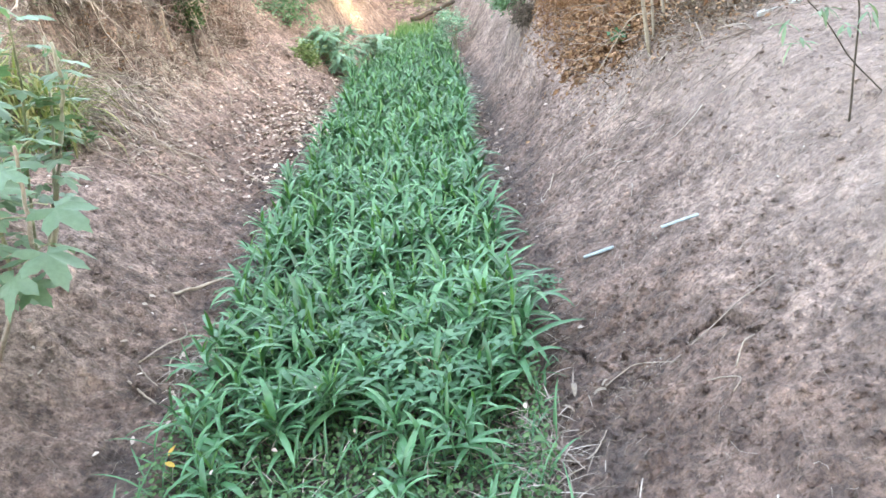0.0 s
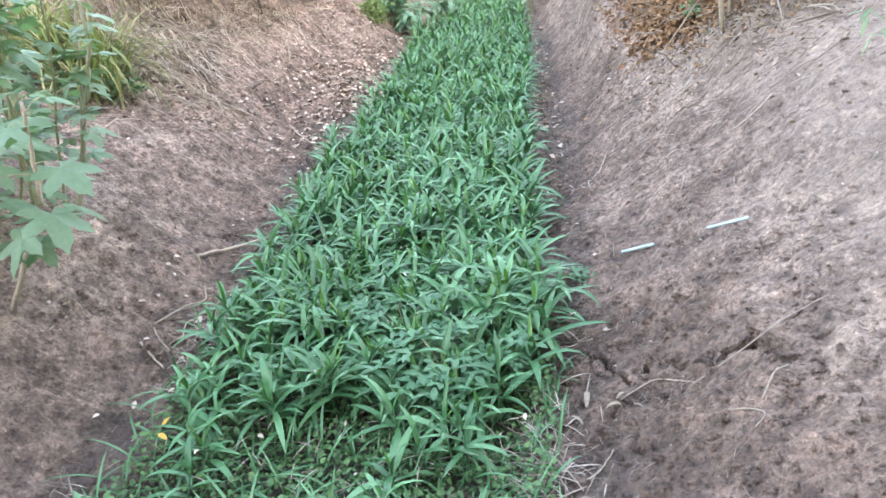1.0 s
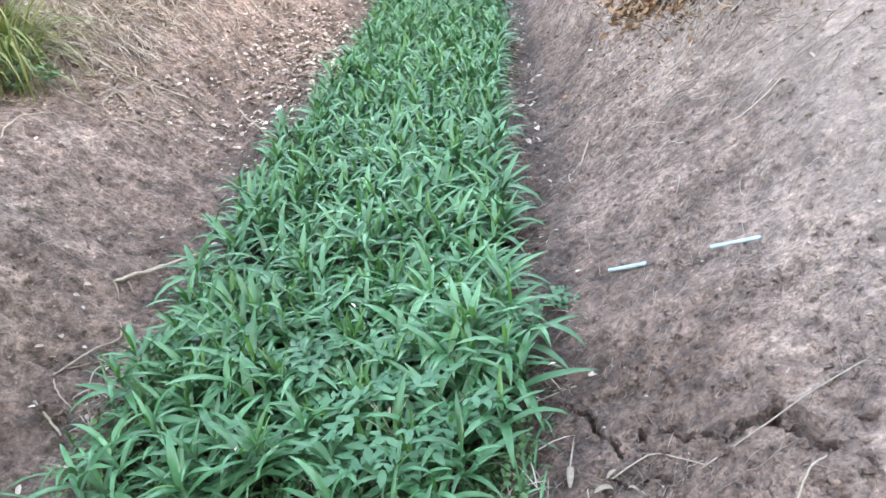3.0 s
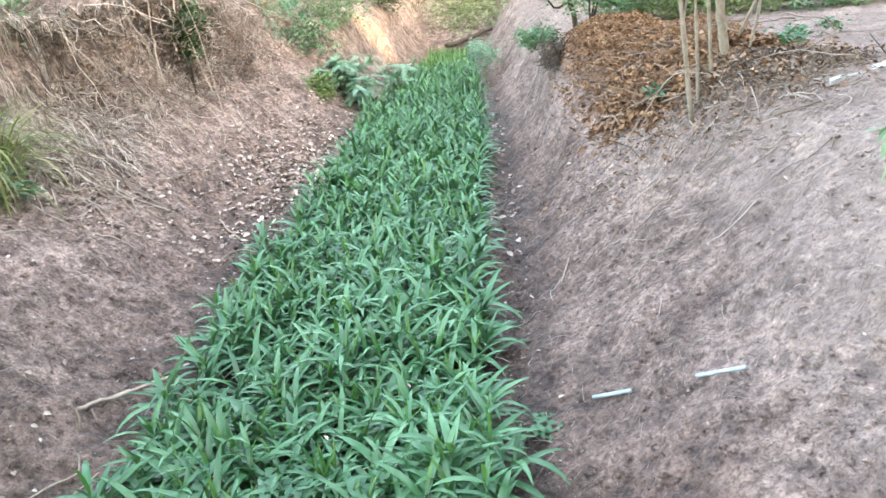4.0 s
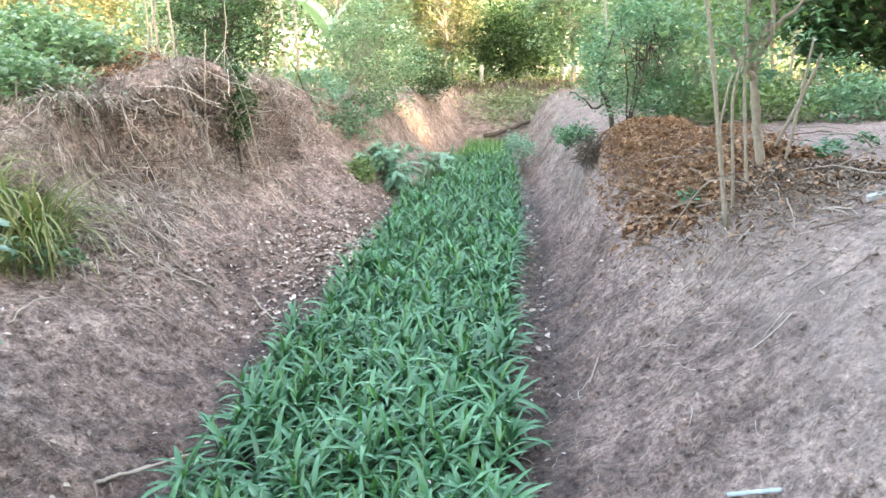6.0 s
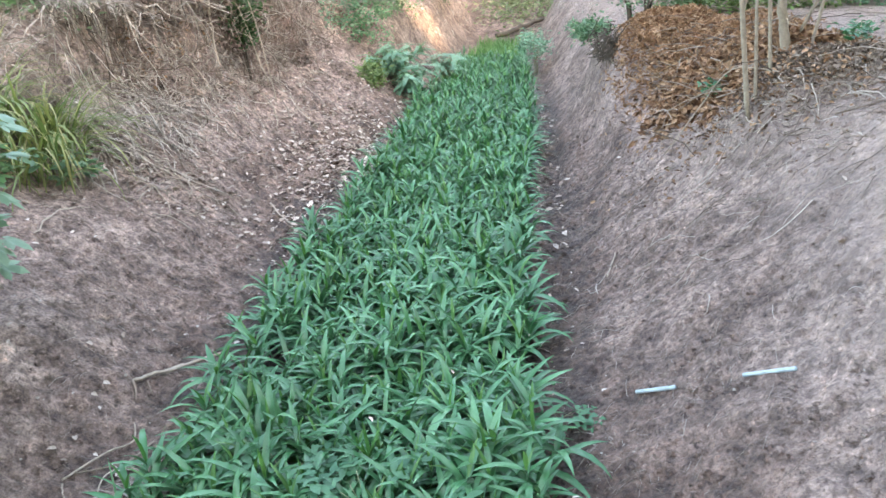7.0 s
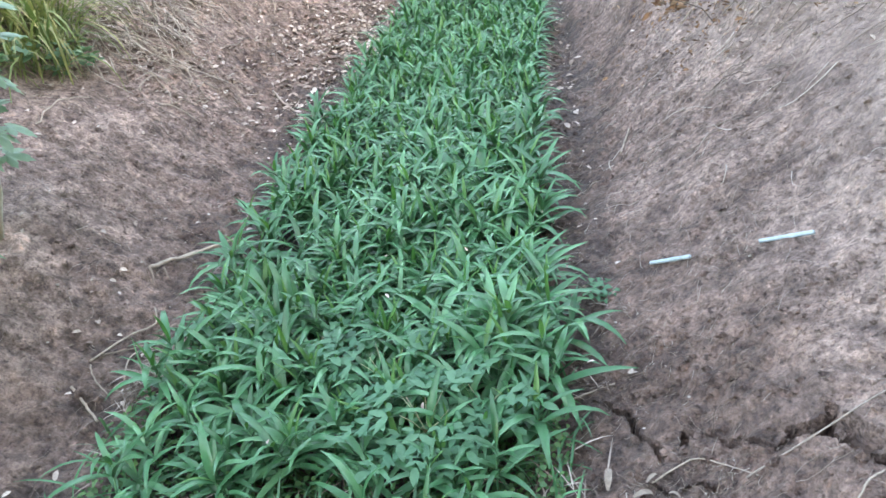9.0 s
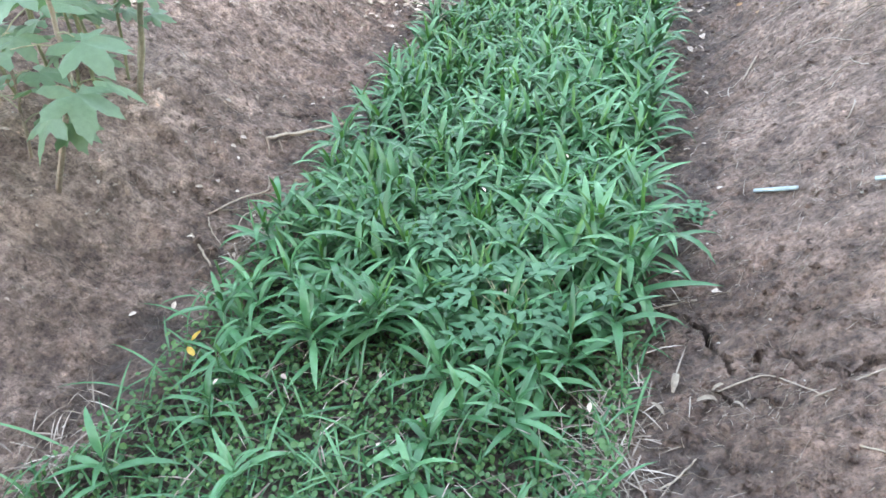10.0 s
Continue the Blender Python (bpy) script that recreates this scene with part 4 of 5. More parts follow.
roots = Buf()
n = 130
y = rng.uniform(5.2, 9.1, n)
x = np.interp(y, [4.3, 5.2, 6.5, 8.6, 9.1], [-2.9, -2.9, -2.86, -2.74, -2.5]) + rng.normal(0, 0.06, n)
top = on_land(np.column_stack([x, y]), 0.03)
top[:, 2] = np.maximum(top[:, 2], land(crest(y) - 0.25, y) - 0.05)
drop = rng.uniform(0.06, 0.38, n)
k = np.linspace(0, 1, 7)
path = top[:, None] + np.stack([0.10 * np.sin(k * 2.2) + 0 * k, 0 * k, -k], -1)[None] * np.stack([rng.uniform(0.5, 2.6, n), np.ones(n), drop], -1)[:, None]
path += np.cumsum(rng.normal(0, 0.055, (n, 7, 3)), 1)
path[..., 2] = np.maximum(path[..., 2], land(path[..., 0], path[..., 1]) + 0.004)
tubes(roots, path, (0.0013 + 0.005 * rng.uniform(0, 1, n) ** 2)[:, None] * np.linspace(1.2, 0.5, 7)[None], 4)
n = 620
p = np.column_stack([rng.uniform(-2.9, -2.42, n), rng.normal(8.05, 0.38, n)])
at = on_land(p, rng.uniform(0.0, 0.06, n))
blades(roots, at, rng.normal(0.3, 1.1, n), rng.uniform(-0.5, 0.9, n), rng.uniform(0.06, 0.26, n), rng.uniform(0.003, 0.008, n), rng.uniform(0.4, 2.4, n), 4, 0.3)
thing("hanging_roots", roots, ROOT, "thin brown roots hanging bare from the cut bank", "roots", "stuff")


def dead_stem(points, r, label, forks=()):
    b = Buf()
    tubes(b, curve(points, 16, r * 0.5), np.linspace(r, r * 0.45, 16)[None], 6)
    for f in forks:
        tubes(b, curve(f, 8, r * 0.4), np.linspace(r * 0.55, r * 0.25, 8)[None], 5)
    return thing("dead_stem", b, TWIG, label, "dead stem", group="dead stems on the bank")


dead_stem([rest(-2.62, 6.6, -0.02), (-2.64, 6.62, 1.34), (-2.54, 6.6, 2.0)], 0.011, "upright bleached broken stem in front of the bank")
dead_stem([rest(-2.36, 7.0, -0.02), (-2.50, 7.0, 1.2), (-2.6, 7.0, 1.6), (-2.53, 7.0, 2.1), (-2.56, 7.05, 2.6)], 0.007, "tall thin bleached stem leaning on the bank", ([(-2.52, 7.0, 1.2), (-2.44, 6.95, 1.02), (-2.36, 6.9, 0.9)],))
dead_stem([rest(-2.28, 6.9, -0.02), (-2.42, 7.0, 1.3), (-2.64, 7.1, 1.9)], 0.006, "thin bent grey stem leaning on the bank")
dead_stem([rest(-3.15, 6.9, -0.02), (-3.2, 6.9, 2.0), (-3.1, 6.9, 2.35), (-3.14, 6.9, 2.9)], 0.010, "bare grey stem rising from the heap of dead grass", ([(-3.18, 6.9, 2.05), (-3.0, 6.85, 2.12), (-2.86, 6.8, 2.02)],))
dead_stem([rest(-3.3, 6.9, -0.02), (-3.28, 7.0, 2.2), (-3.34, 7.0, 2.9)], 0.009, "slim grey stem rising from the heap of dead grass")
dead_stem([rest(-2.95, 6.4, 0.02), rest(-2.75, 6.3, 0.10), rest(-2.5, 6.1, 0.12), rest(-2.4, 6.0, 0.02)], 0.007, "crooked dry branch fallen down the bank")
dead_stem([rest(-2.55, 6.9, 0.03), rest(-2.25, 6.7, 0.08), rest(-2.15, 6.5, 0.01)], 0.008, "pale dry branch lying across the bank foot")

# broken pale stalks on and below the crest
mess = Buf()
n = 620
y = rng.uniform(5.2, 8.5, n)
x = crest(y) + rng.normal(-0.10, 0.20, n)
z = np.maximum(land(x, y), land(crest(y) - 0.25, y) * (x < crest(y) + 0.12)) + 0.05
blades(mess, np.column_stack([x, y, z]), rng.uniform(0, 6.28, n), rng.uniform(0.0, 1.2, n), 0.07 + 0.3 * rng.uniform(0, 1, n) ** 1.5, rng.uniform(0.004, 0.011, n), rng.uniform(0.0, 1.8, n), 5, 0.3)
n = 420
y = rng.uniform(5.3, 8.3, n)
p = np.column_stack([crest(y) + rng.normal(-0.12, 0.16, n), y])
lying(mess, p, rng.uniform(0.06, 0.32, n), rng.uniform(0.002, 0.006, n), None, 0.25, 6, 0.085)
n = 60
y = rng.uniform(5.3, 8.5, n)
top = np.column_stack([crest(y) + rng.normal(0.22, 0.09, n), y, land(crest(y) - 0.25, y) + rng.uniform(-0.08, 0.06, n)])
k = np.linspace(0, 1, 7)
path = top[:, None] + np.stack([k, k, -k], -1)[None] * np.stack([rng.uniform(0.0, 0.45, n), rng.normal(0, 0.25, n), rng.uniform(0.12, 0.5, n)], -1)[:, None]
path += np.cumsum(rng.normal(0, 0.03, (n, 7, 3)), 1)
path[..., 2] = np.maximum(path[..., 2], land(path[..., 0], path[..., 1]) + 0.006)
tubes(mess, path, rng.uniform(0.0015, 0.0055, n)[:, None] * np.linspace(1.1, 0.6, 7)[None], 5)
thing("broken_stalks", mess, DEAD, "broken pale dry stalks tangled over the crest of the bank", "dead grass", "stuff")
scraps = Buf()
n = 700
y = rng.normal(6.3, 0.4, n)
p = np.column_stack([crest(y) + rng.normal(-0.15, 0.14, n), y])
leaflets(scraps, on_land(p, 0.13), rng.uniform(0.03, 0.07, n), 0.4, 0.4)
thing("fallen_leaves", scraps, RUST, "rusty dry leaves caught in the stalks on the bank", "fallen leaves", "stuff")

# ---- shrubs and trees ----


def crown_points(centre, radii, clumps, per, tight):
    """Leaf places in uneven clumps inside an ellipsoid, and the clumps' middles."""
    u = unit(rng.normal(0, 1, (clumps, 3))) * rng.uniform(0.35, 1.0, (clumps, 1)) ** 0.6
    mids = np.asarray(centre) + u * np.asarray(radii)
    size = rng.uniform(0.5, 1.4, clumps)
    pts = mids[:, None] + rng.normal(0, 1, (clumps, per, 3)) * (tight * size)[:, None, None] * np.array([1, 1, 0.7])
    return pts.reshape(-1, 3), mids


def woody(name, label, category, foot, centre, radii, clumps, per, tight, leaf, leaf_mat, bark, r, aspect=0.5, stems=1, limbs=14, group="", flat=0.5):
    """A bush or tree: tapered stems, limbs to the clumps, and a crown of single leaves."""
    foot, centre = np.asarray(foot, float), np.asarray(centre, float)
    ob = holder(name, foot, label, category, group)
    pts, mids = crown_points(centre, radii, clumps, per, tight)
    for s in range(stems):
        b = Buf()
        lean = rng.normal(0, 0.25, 3) * np.asarray(radii) * (stems > 1)
        head = centre + lean + np.array([0, 0, radii[2] * 0.3])
        line = curve([foot + rng.normal(0, r * 1.5, 3) * np.array([1, 1, 0]) * (stems > 1) - np.array([0, 0, 0.03]), foot * 0.5 + head * 0.5 + rng.normal(0, r * 3, 3), head], 10, r * 0.4)
        tubes(b, line, np.linspace(r, r * 0.3, 10)[None], 7)
        part("trunk" if r > 0.02 else "stem", b, bark, ob)
        if s == 0:
            trunk = line
    for m in mids[:limbs]:
        b = Buf()
        start = trunk[rng.integers(3, 9)]
        tubes(b, curve([start, (start + m) / 2 + rng.normal(0, 0.04, 3), m], 7, 0.005), np.linspace(r * 0.42, r * 0.12, 7)[None], 5)
        part("branch", b, bark, ob)
    b = Buf()
    leaflets(b, pts, leaf * rng.uniform(0.6, 1.25, len(pts)), aspect, flat)
    tagged(part("crown", b, leaf_mat, ob), kind="stuff")
    return ob


woody("leafy_shrub", "dark leafy growth in the hollow of the bank", "shrub", rest(-2.62, 7.2), (-2.56, 7.12, 1.34), (0.11, 0.17, 0.36), 26, 45, 0.06, 0.05, DARKLEAF, DARKBARK, 0.006, 0.5, 3, 10)
# bank shrubs about the far half of the ditch
BLUEFROND = frond(0.30, 7, 0.13).mesh("leaf", BLUE)


def feathery_shrub(label, foot, reach, tall, stems, per):
    """Thin stems with long drooping divided leaves, each leaf a part."""
    foot = np.asarray(foot, float)
    ob = holder("leafy_shrub", foot, label, "shrub", "feathery shrubs")
    for q in range(stems):
        az = q * 2.4 + rng.normal(0, 0.3)
        out = reach * rng.uniform(0.3, 1.0)
        tip = foot + np.array([out * math.cos(az), out * math.sin(az), tall * rng.uniform(0.6, 1.0)])
        line = curve([foot, (foot + tip) / 2 + np.array([0, 0, 0.08]), tip], 10, 0.004)
        b = Buf()
        tubes(b, line, np.linspace(0.008, 0.003, 10)[None], 5)
        part("stem", b, STEM, ob)
        for k in range(per):
            at_ = line[int(3 + 6.9 * (k + rng.uniform(0, 0.9)) / per)]
            turn = k * 2.4 + rng.normal(0, 0.5)
            part("leaf", BLUEFROND, BLUE, ob, "", Matrix.Translation(at_) @ pose(0, 0, 0, rng.uniform(-20, 20), rng.uniform(0, 40), math.degrees(turn)) @ Matrix.Scale(rng.uniform(0.45, 0.85), 4))
    return ob


feathery_shrub("low shrub with soft bluish-green feathery leaves beside the grass", rest(-1.74, 9.5), 0.42, 0.44, 16, 10)
feathery_shrub("bluish-green feathery shrub spilling over the grass edge", rest(-1.52, 9.3), 0.34, 0.40, 12, 10)
feathery_shrub("small bluish-green feathery shrub at the grass edge", rest(-1.35, 10.9), 0.28, 0.42, 10, 8)
woody("creeper", "yellowish-green creeping weed at the bank foot", "creeper", rest(-2.05, 8.9), (-1.98, 8.85, 0.45), (0.20, 0.30, 0.16), 30, 50, 0.06, 0.045, YELLOWGREEN, STEM, 0.006, 0.6, 3, 12, "", 0.7)
woody("leafy_shrub", "small grey-green shrub at the grass edge far along the ditch", "shrub", rest(-0.05, 11.6), (-0.1, 11.5, 0.4), (0.25, 0.35, 0.22), 22, 40, 0.07, 0.05, BLUE, STEM, 0.008, 0.4, 3, 10, "", 0.8)
woody("bush", "airy green bush with arching twigs on the bank", "bush", rest(-2.6, 11.2), (-2.2, 11.0, 1.75), (0.75, 0.7, 0.85), 110, 70, 0.12, 0.05, HAZYGREEN, TWIG, 0.015, 0.5, 6, 60)
woody("bush", "pale grey-green bush crowding the cut end of the bank", "bush", rest(-2.9, 10.0), (-2.75, 9.8, 1.25), (0.45, 0.45, 0.5), 60, 70, 0.09, 0.045, BLUE, STEM, 0.012, 0.4, 4, 30)
woody("bush", "green leafy bush trailing down the bank", "bush", rest(-2.35, 10.2), (-2.3, 10.0, 0.85), (0.38, 0.5, 0.5), 50, 60, 0.09, 0.05, BUSH, TWIG, 0.012, 0.5, 4, 30)
woody("bush", "rounded dark green bush above the bare bank", "bush", rest(-2.2, 15.2), (-1.95, 14.8, 1.55), (0.5, 0.6, 0.5), 60, 60, 0.11, 0.06, DARKLEAF, DARKBARK, 0.02, 0.5, 4, 25)
crooked = woody("bush", "green bush with a crooked dark trunk on the bank edge", "bush", rest(1.02, 7.6), (1.12, 7.65, 1.62), (0.62, 0.55, 0.60), 110, 52, 0.10, 0.045, BUSH, DARKBARK, 0.012, 0.5, 3, 40)
b = Buf()
tubes(b, curve([rest(0.90, 7.6, -0.03), (0.87, 7.6, 1.18), (0.80, 7.6, 1.36), (0.78, 7.6, 1.55), (0.9, 7.65, 1.9)], 16, 0.006), np.linspace(0.026, 0.010, 16)[None], 7)
tubes(b, curve([(0.84, 7.6, 1.25), (0.72, 7.55, 1.20), (0.62, 7.5, 1.30), (0.5, 7.5, 1.36)], 9, 0.005), np.linspace(0.012, 0.005, 9)[None], 6)
part("trunk", b, DARKBARK, crooked)
woody("bush", "green spreading bush with small glossy leaves behind the heap", "bush", rest(1.6, 8.3), (1.62, 8.2, 1.66), (0.72, 0.6, 0.68), 110, 50, 0.11, 0.055, HAZYGREEN, TWIG, 0.016, 0.5, 4, 40)
woody("leafy_shrub", "sparse low green shrub leaning over the bank edge", "shrub", rest(0.74, 8.0), (0.60, 7.95, 0.93), (0.22, 0.25, 0.08), 26, 40, 0.05, 0.045, BUSH, DARKBARK, 0.008, 0.45, 2, 12)
woody("tree", "tree with dense broad dark green leaves beside the path", "tree", rest(3.9, 9.6), (3.75, 9.2, 2.25), (0.8, 0.8, 0.9), 90, 70, 0.15, 0.12, DARKLEAF, BARK, 0.05, 0.5, 1, 40)
woody("leafy_shrub", "light green weedy shrub at the edge of the path", "shrub", rest(3.2, 8.6), (3.2, 8.5, 1.35), (0.35, 0.35, 0.3), 36, 50, 0.09, 0.05, BUSH, STEM, 0.01, 0.35, 4, 16)
woody("leafy_shrub", "light green weeds growing thick on the flat bank", "shrub", rest(2.3, 9.3), (2.35, 9.2, 1.3), (0.7, 0.4, 0.22), 44, 50, 0.09, 0.06, BUSH, STEM, 0.01, 0.5, 5, 16)
woody("leafy_shrub", "low light green weeds along the edge of the bare ground", "shrub", rest(2.2, 7.7), (2.25, 7.7, 1.18), (0.75, 0.35, 0.16), 60, 45, 0.08, 0.05, YELLOWGREEN, STEM, 0.008, 0.5, 5, 16)
woody("leafy_shrub", "low bright weeds beside the path", "shrub", rest(3.2, 7.6), (3.2, 7.6, 1.2), (0.6, 0.35, 0.2), 50, 45, 0.08, 0.05, BUSH, STEM, 0.008, 0.5, 5, 16)
woody("bush", "dark green thick bush at the end of the ditch", "bush", rest(-0.5, 22.5), (-0.55, 22.2, 2.3), (1.5, 0.9, 1.15), 60, 130, 0.30, 0.12, DARKLEAF, DARKBARK, 0.05, 0.5, 4, 40)
woody("leafy_shrub", "green plants grown thick above the bank", "shrub", rest(-3.75, 6.3), (-3.75, 6.25, 1.80), (0.62, 0.55, 0.40), 120, 50, 0.11, 0.055, HAZYGREEN, STEM, 0.012, 0.7, 5, 30, "", 0.8)
woody("leafy_shrub", "green plants with broad leaves at the bank edge", "shrub", rest(-3.45, 5.3), (-3.42, 5.3, 1.52), (0.42, 0.45, 0.34), 90, 45, 0.10, 0.05, HAZYGREEN, STEM, 0.012, 0.7, 5, 20, "", 0.8)
woody("bush", "dark shady bush behind the heap of dead grass", "bush", rest(-3.4, 9.3), (-3.4, 9.0, 2.3), (0.7, 0.6, 0.75), 80, 70, 0.13, 0.06, DARKLEAF, DARKBARK, 0.025, 0.4, 4, 40)
woody("bush", "thin green bush behind the dead grass", "bush", rest(-4.6, 10.5), (-4.5, 10.4, 2.4), (0.9, 0.7, 0.8), 80, 60, 0.15, 0.06, BUSH, TWIG, 0.02, 0.4, 4, 40)

# the pale leaf colour of these trees stands in for haze
trees = [(-7.5, 20, 5.5, HAZYGREEN), (-4.6, 18.5, 4.6, HAZYGREEN), (-5.2, 24, 6.5, SUNYELLOW), (-2.6, 23, 5.0, HAZYGREEN), (-2.5, 20.5, 3.4, SUNYELLOW), (0.2, 26, 6.5, SUNYELLOW), (2.6, 22, 5.2, HAZYGREEN), (2.2, 15.5, 4.2, HAZYGREEN), (4.4, 14.5, 4.6, HAZYGREEN),
         (6.2, 17, 5.5, DARKLEAF), (8.0, 13.5, 5.0, HAZYGREEN), (5.5, 10.8, 4.5, DARKLEAF), (9.5, 20, 6.5, HAZYGREEN), (-10.5, 16, 5.0, SUNYELLOW), (-12.5, 22, 6.0, HAZYGREEN), (-8.0, 12.5, 3.6, SUNYELLOW), (1.0, 19.2, 3.4, HAZYGREEN), (3.0, 12.2, 3.0, HAZYGREEN)]
for tx, ty, th, tm in trees:
    base = rest(tx, ty, -0.02)
    words = {HAZYGREEN: "pale green", DARKLEAF: "dark green", SUNYELLOW: "yellowish sunlit"}[tm]
    woody("tree", "slender %s tree standing behind the ditch" % words, "tree", base, (tx, ty, base[2] + th * 0.58), (th * 0.34, th * 0.30, th * 0.42), 85, 85, th * 0.055, 0.10, tm, BARK, 0.06, 0.5, 1, 30, "trees behind the ditch")

for sx, sy, sh, sr in [(1.75, 8.9, 2.6, 0.02), (2.1, 9.8, 3.2, 0.025), (2.55, 10.2, 2.8, 0.02), (1.5, 9.6, 3.0, 0.018), (2.9, 11.0, 3.4, 0.03), (1.1, 10.5, 2.8, 0.02), (3.4, 10.6, 3.0, 0.022), (1.5, 11.6, 3.0, 0.022),
                       (-3.5, 11.6, 3.2, 0.03), (-3.9, 12.2, 3.4, 0.035), (-3.1, 12.6, 3.0, 0.02), (-4.4, 9.2, 2.6, 0.018), (-3.75, 8.4, 2.4, 0.015)]:
    base = np.array(rest(sx, sy, -0.03))
    lean = rng.normal(0, 0.12, 2)
    b = Buf()
    tubes(b, curve([base, base + (lean[0] * 0.4, lean[1] * 0.4, sh * 0.5), base + (lean[0], lean[1], sh)], 14, sr * 0.4), np.linspace(sr, sr * 0.45, 14)[None], 7)
    for q in range(3):
        start = base + np.array([lean[0] * 0.5, lean[1] * 0.5, sh * rng.uniform(0.4, 0.85)])
        tubes(b, curve([start, start + rng.normal(0, 0.12, 3) + (0, 0, 0.15), start + rng.normal(0, 0.25, 3) + (0, 0, 0.4)], 7), np.linspace(sr * 0.5, sr * 0.2, 7)[None], 5)
    thing("bare_stem", b, TWIG, "tall thin bare greyish stem among the bushes", "stem", group="bare stems among the bushes")

woods = Buf()
n = 420
mid = np.column_stack([rng.uniform(-34, 34, n), rng.uniform(28, 40, n), rng.uniform(0.8, 9, n)])
pts = (mid[:, None] + rng.normal(0, 1, (n, 170, 3)) * np.array([1.3, 1.0, 1.0])).reshape(-1, 3)
leaflets(woods, pts[pts[:, 2] > 0.6], 0.34, 0.6, 0.4)
thing("far_woods", woods, HAZYGREEN, "far belt of green trees closing the view", "woods", "stuff")
woods = Buf()
n = 110
mid = np.column_stack([rng.uniform(-30, -8, n), rng.uniform(12, 27, n), rng.uniform(1.2, 5, n)])
pts = (mid[:, None] + rng.normal(0, 1, (n, 150, 3)) * np.array([0.9, 0.8, 0.8])).reshape(-1, 3)
leaflets(woods, pts[pts[:, 2] > 1.2], 0.22, 0.5, 0.4)
thing("far_woods", woods, SUNYELLOW, "scrub beyond the field with sunlight put into its yellowish leaves", "woods", "stuff")

# unseen trees added beyond the path and behind, keeping low sun off the ditch
row = Buf()
n = 1500
s = rng.uniform(-10.5, 9.0, n)
mid = np.column_stack([6.6 + 0.76 * s, -3.4 + 0.65 * s, 0.5 + 12 * rng.uniform(0, 1, n) ** 1.2]) + rng.normal(0, 0.5, (n, 3))
mid[:, 2] = np.maximum(mid[:, 2], 0.6)
pts = (mid[:, None] + rng.normal(0, 1, (n, 110, 3)) * 0.55).reshape(-1, 3)
free = pts[:, 2] > 1.15
for gap, wide in (((-1.88, 12.7, 0.70), 0.50), ((-2.0, 12.2, 0.95), 0.42), ((-0.3, 25.0, 4.2), 1.7), ((-2.5, 20.3, 2.9), 0.8), ((-9.0, 14.0, 2.6), 1.8), ((-6.0, 22.0, 4.2), 1.2), ((2.0, 22.0, 4.5), 0.8)):
    off = pts - np.array(gap)
    off = off - (off @ np.array(SUN))[:, None] * np.array(SUN)
    free &= np.linalg.norm(off, axis=1) > wide  # breaks cut in the row to let low sun onto chosen spots
leaflets(row, pts[free], 0.33, 0.7, 0.3)
thing("unseen_tree_row", row, DARKLEAF, "unseen thick row of trees added to shade the ditch", "trees", "stuff")

# ---- heap of cut dry leaves and saplings ----


def heap(name, material, label, cx, cy, rx, ry, high, n, size, aspect, turn=0.0):
    b = Buf()
    u = rng.normal(0, 0.48, (n, 2))
    u = u[np.hypot(u[:, 0], u[:, 1]) < rng.uniform(0.95, 1.4, len(u))]
    c, s = math.cos(turn), math.sin(turn)
    xy = np.column_stack([cx + rx * u[:, 0] * c - ry * u[:, 1] * s, cy + rx * u[:, 0] * s + ry * u[:, 1] * c])
    r2 = (u ** 2).sum(1)
    p = on_land(xy, 0.01)
    p[:, 2] += high * np.clip(1 - r2, 0, 1) * (0.75 + 0.35 * rough(xy[:, 0], xy[:, 1], 5, 31)) * rng.uniform(0.1, 1, len(p)) ** 0.45
    leaflets(b, p, size * rng.uniform(0.6, 1.3, len(p)), aspect, 0.15)
    return thing(name, b, material, label, "leaf heap", "stuff")


heap("dry_leaf_heap", BROWN, "heap of curled brown dry leaves on cut branches", 1.32, 5.42, 0.37, 0.82, 0.20, 5000, 0.062, 0.45, 0.39)
heap("dry_leaf_heap", BROWN, "brown dry leaves piled round the saplings", 1.52, 5.0, 0.36, 0.42, 0.14, 1500, 0.055, 0.45)
heap("leaf_mulch", ROOT, "dark brown broken leaves and dirt round the saplings", 1.62, 4.62, 0.46, 0.36, 0.05, 4200, 0.034, 0.38)
heap("dry_frond_heap", RUST, "heap of rusty brown dry fronds on the bank edge", 1.12, 6.75, 0.42, 0.95, 0.16, 5000, 0.06, 0.16)
heap("dry_frond_heap", RUST, "rusty brown dry fronds spread behind the saplings", 1.6, 6.3, 0.4, 0.5, 0.12, 1500, 0.06, 0.16)
heap("dry_leaf_heap", BROWN, "small heap of brown dry leaves on top of the bank", -3.4, 6.2, 0.3, 0.35, 0.14, 700, 0.06, 0.4)
brush = Buf()
n = 130
p = np.column_stack([rng.normal(1.3, 0.25, n), rng.normal(5.4, 0.75, n)])
az = rng.uniform(0, 6.28, n)
le = rng.uniform(0.15, 0.5, n)
base = on_land(p, 0.05) + np.column_stack([np.zeros((n, 2)), rng.uniform(0, 0.16, n)])
k = np.linspace(0, 1, 6)
path = base[:, None] + le[:, None, None] * np.stack([np.cos(az)[:, None] * k, np.sin(az)[:, None] * k, rng.uniform(-0.1, 0.5, (n, 1)) * k - 0.3 * k ** 2], -1) + rng.normal(0, 0.008, (n, 6, 3))
tubes(brush, path, rng.uniform(0.0015, 0.004, n)[:, None] * np.linspace(1.1, 0.5, 6)[None], 4)
p = np.column_stack([rng.normal(1.42, 0.2, 70), rng.normal(4.35, 0.2, 70)])
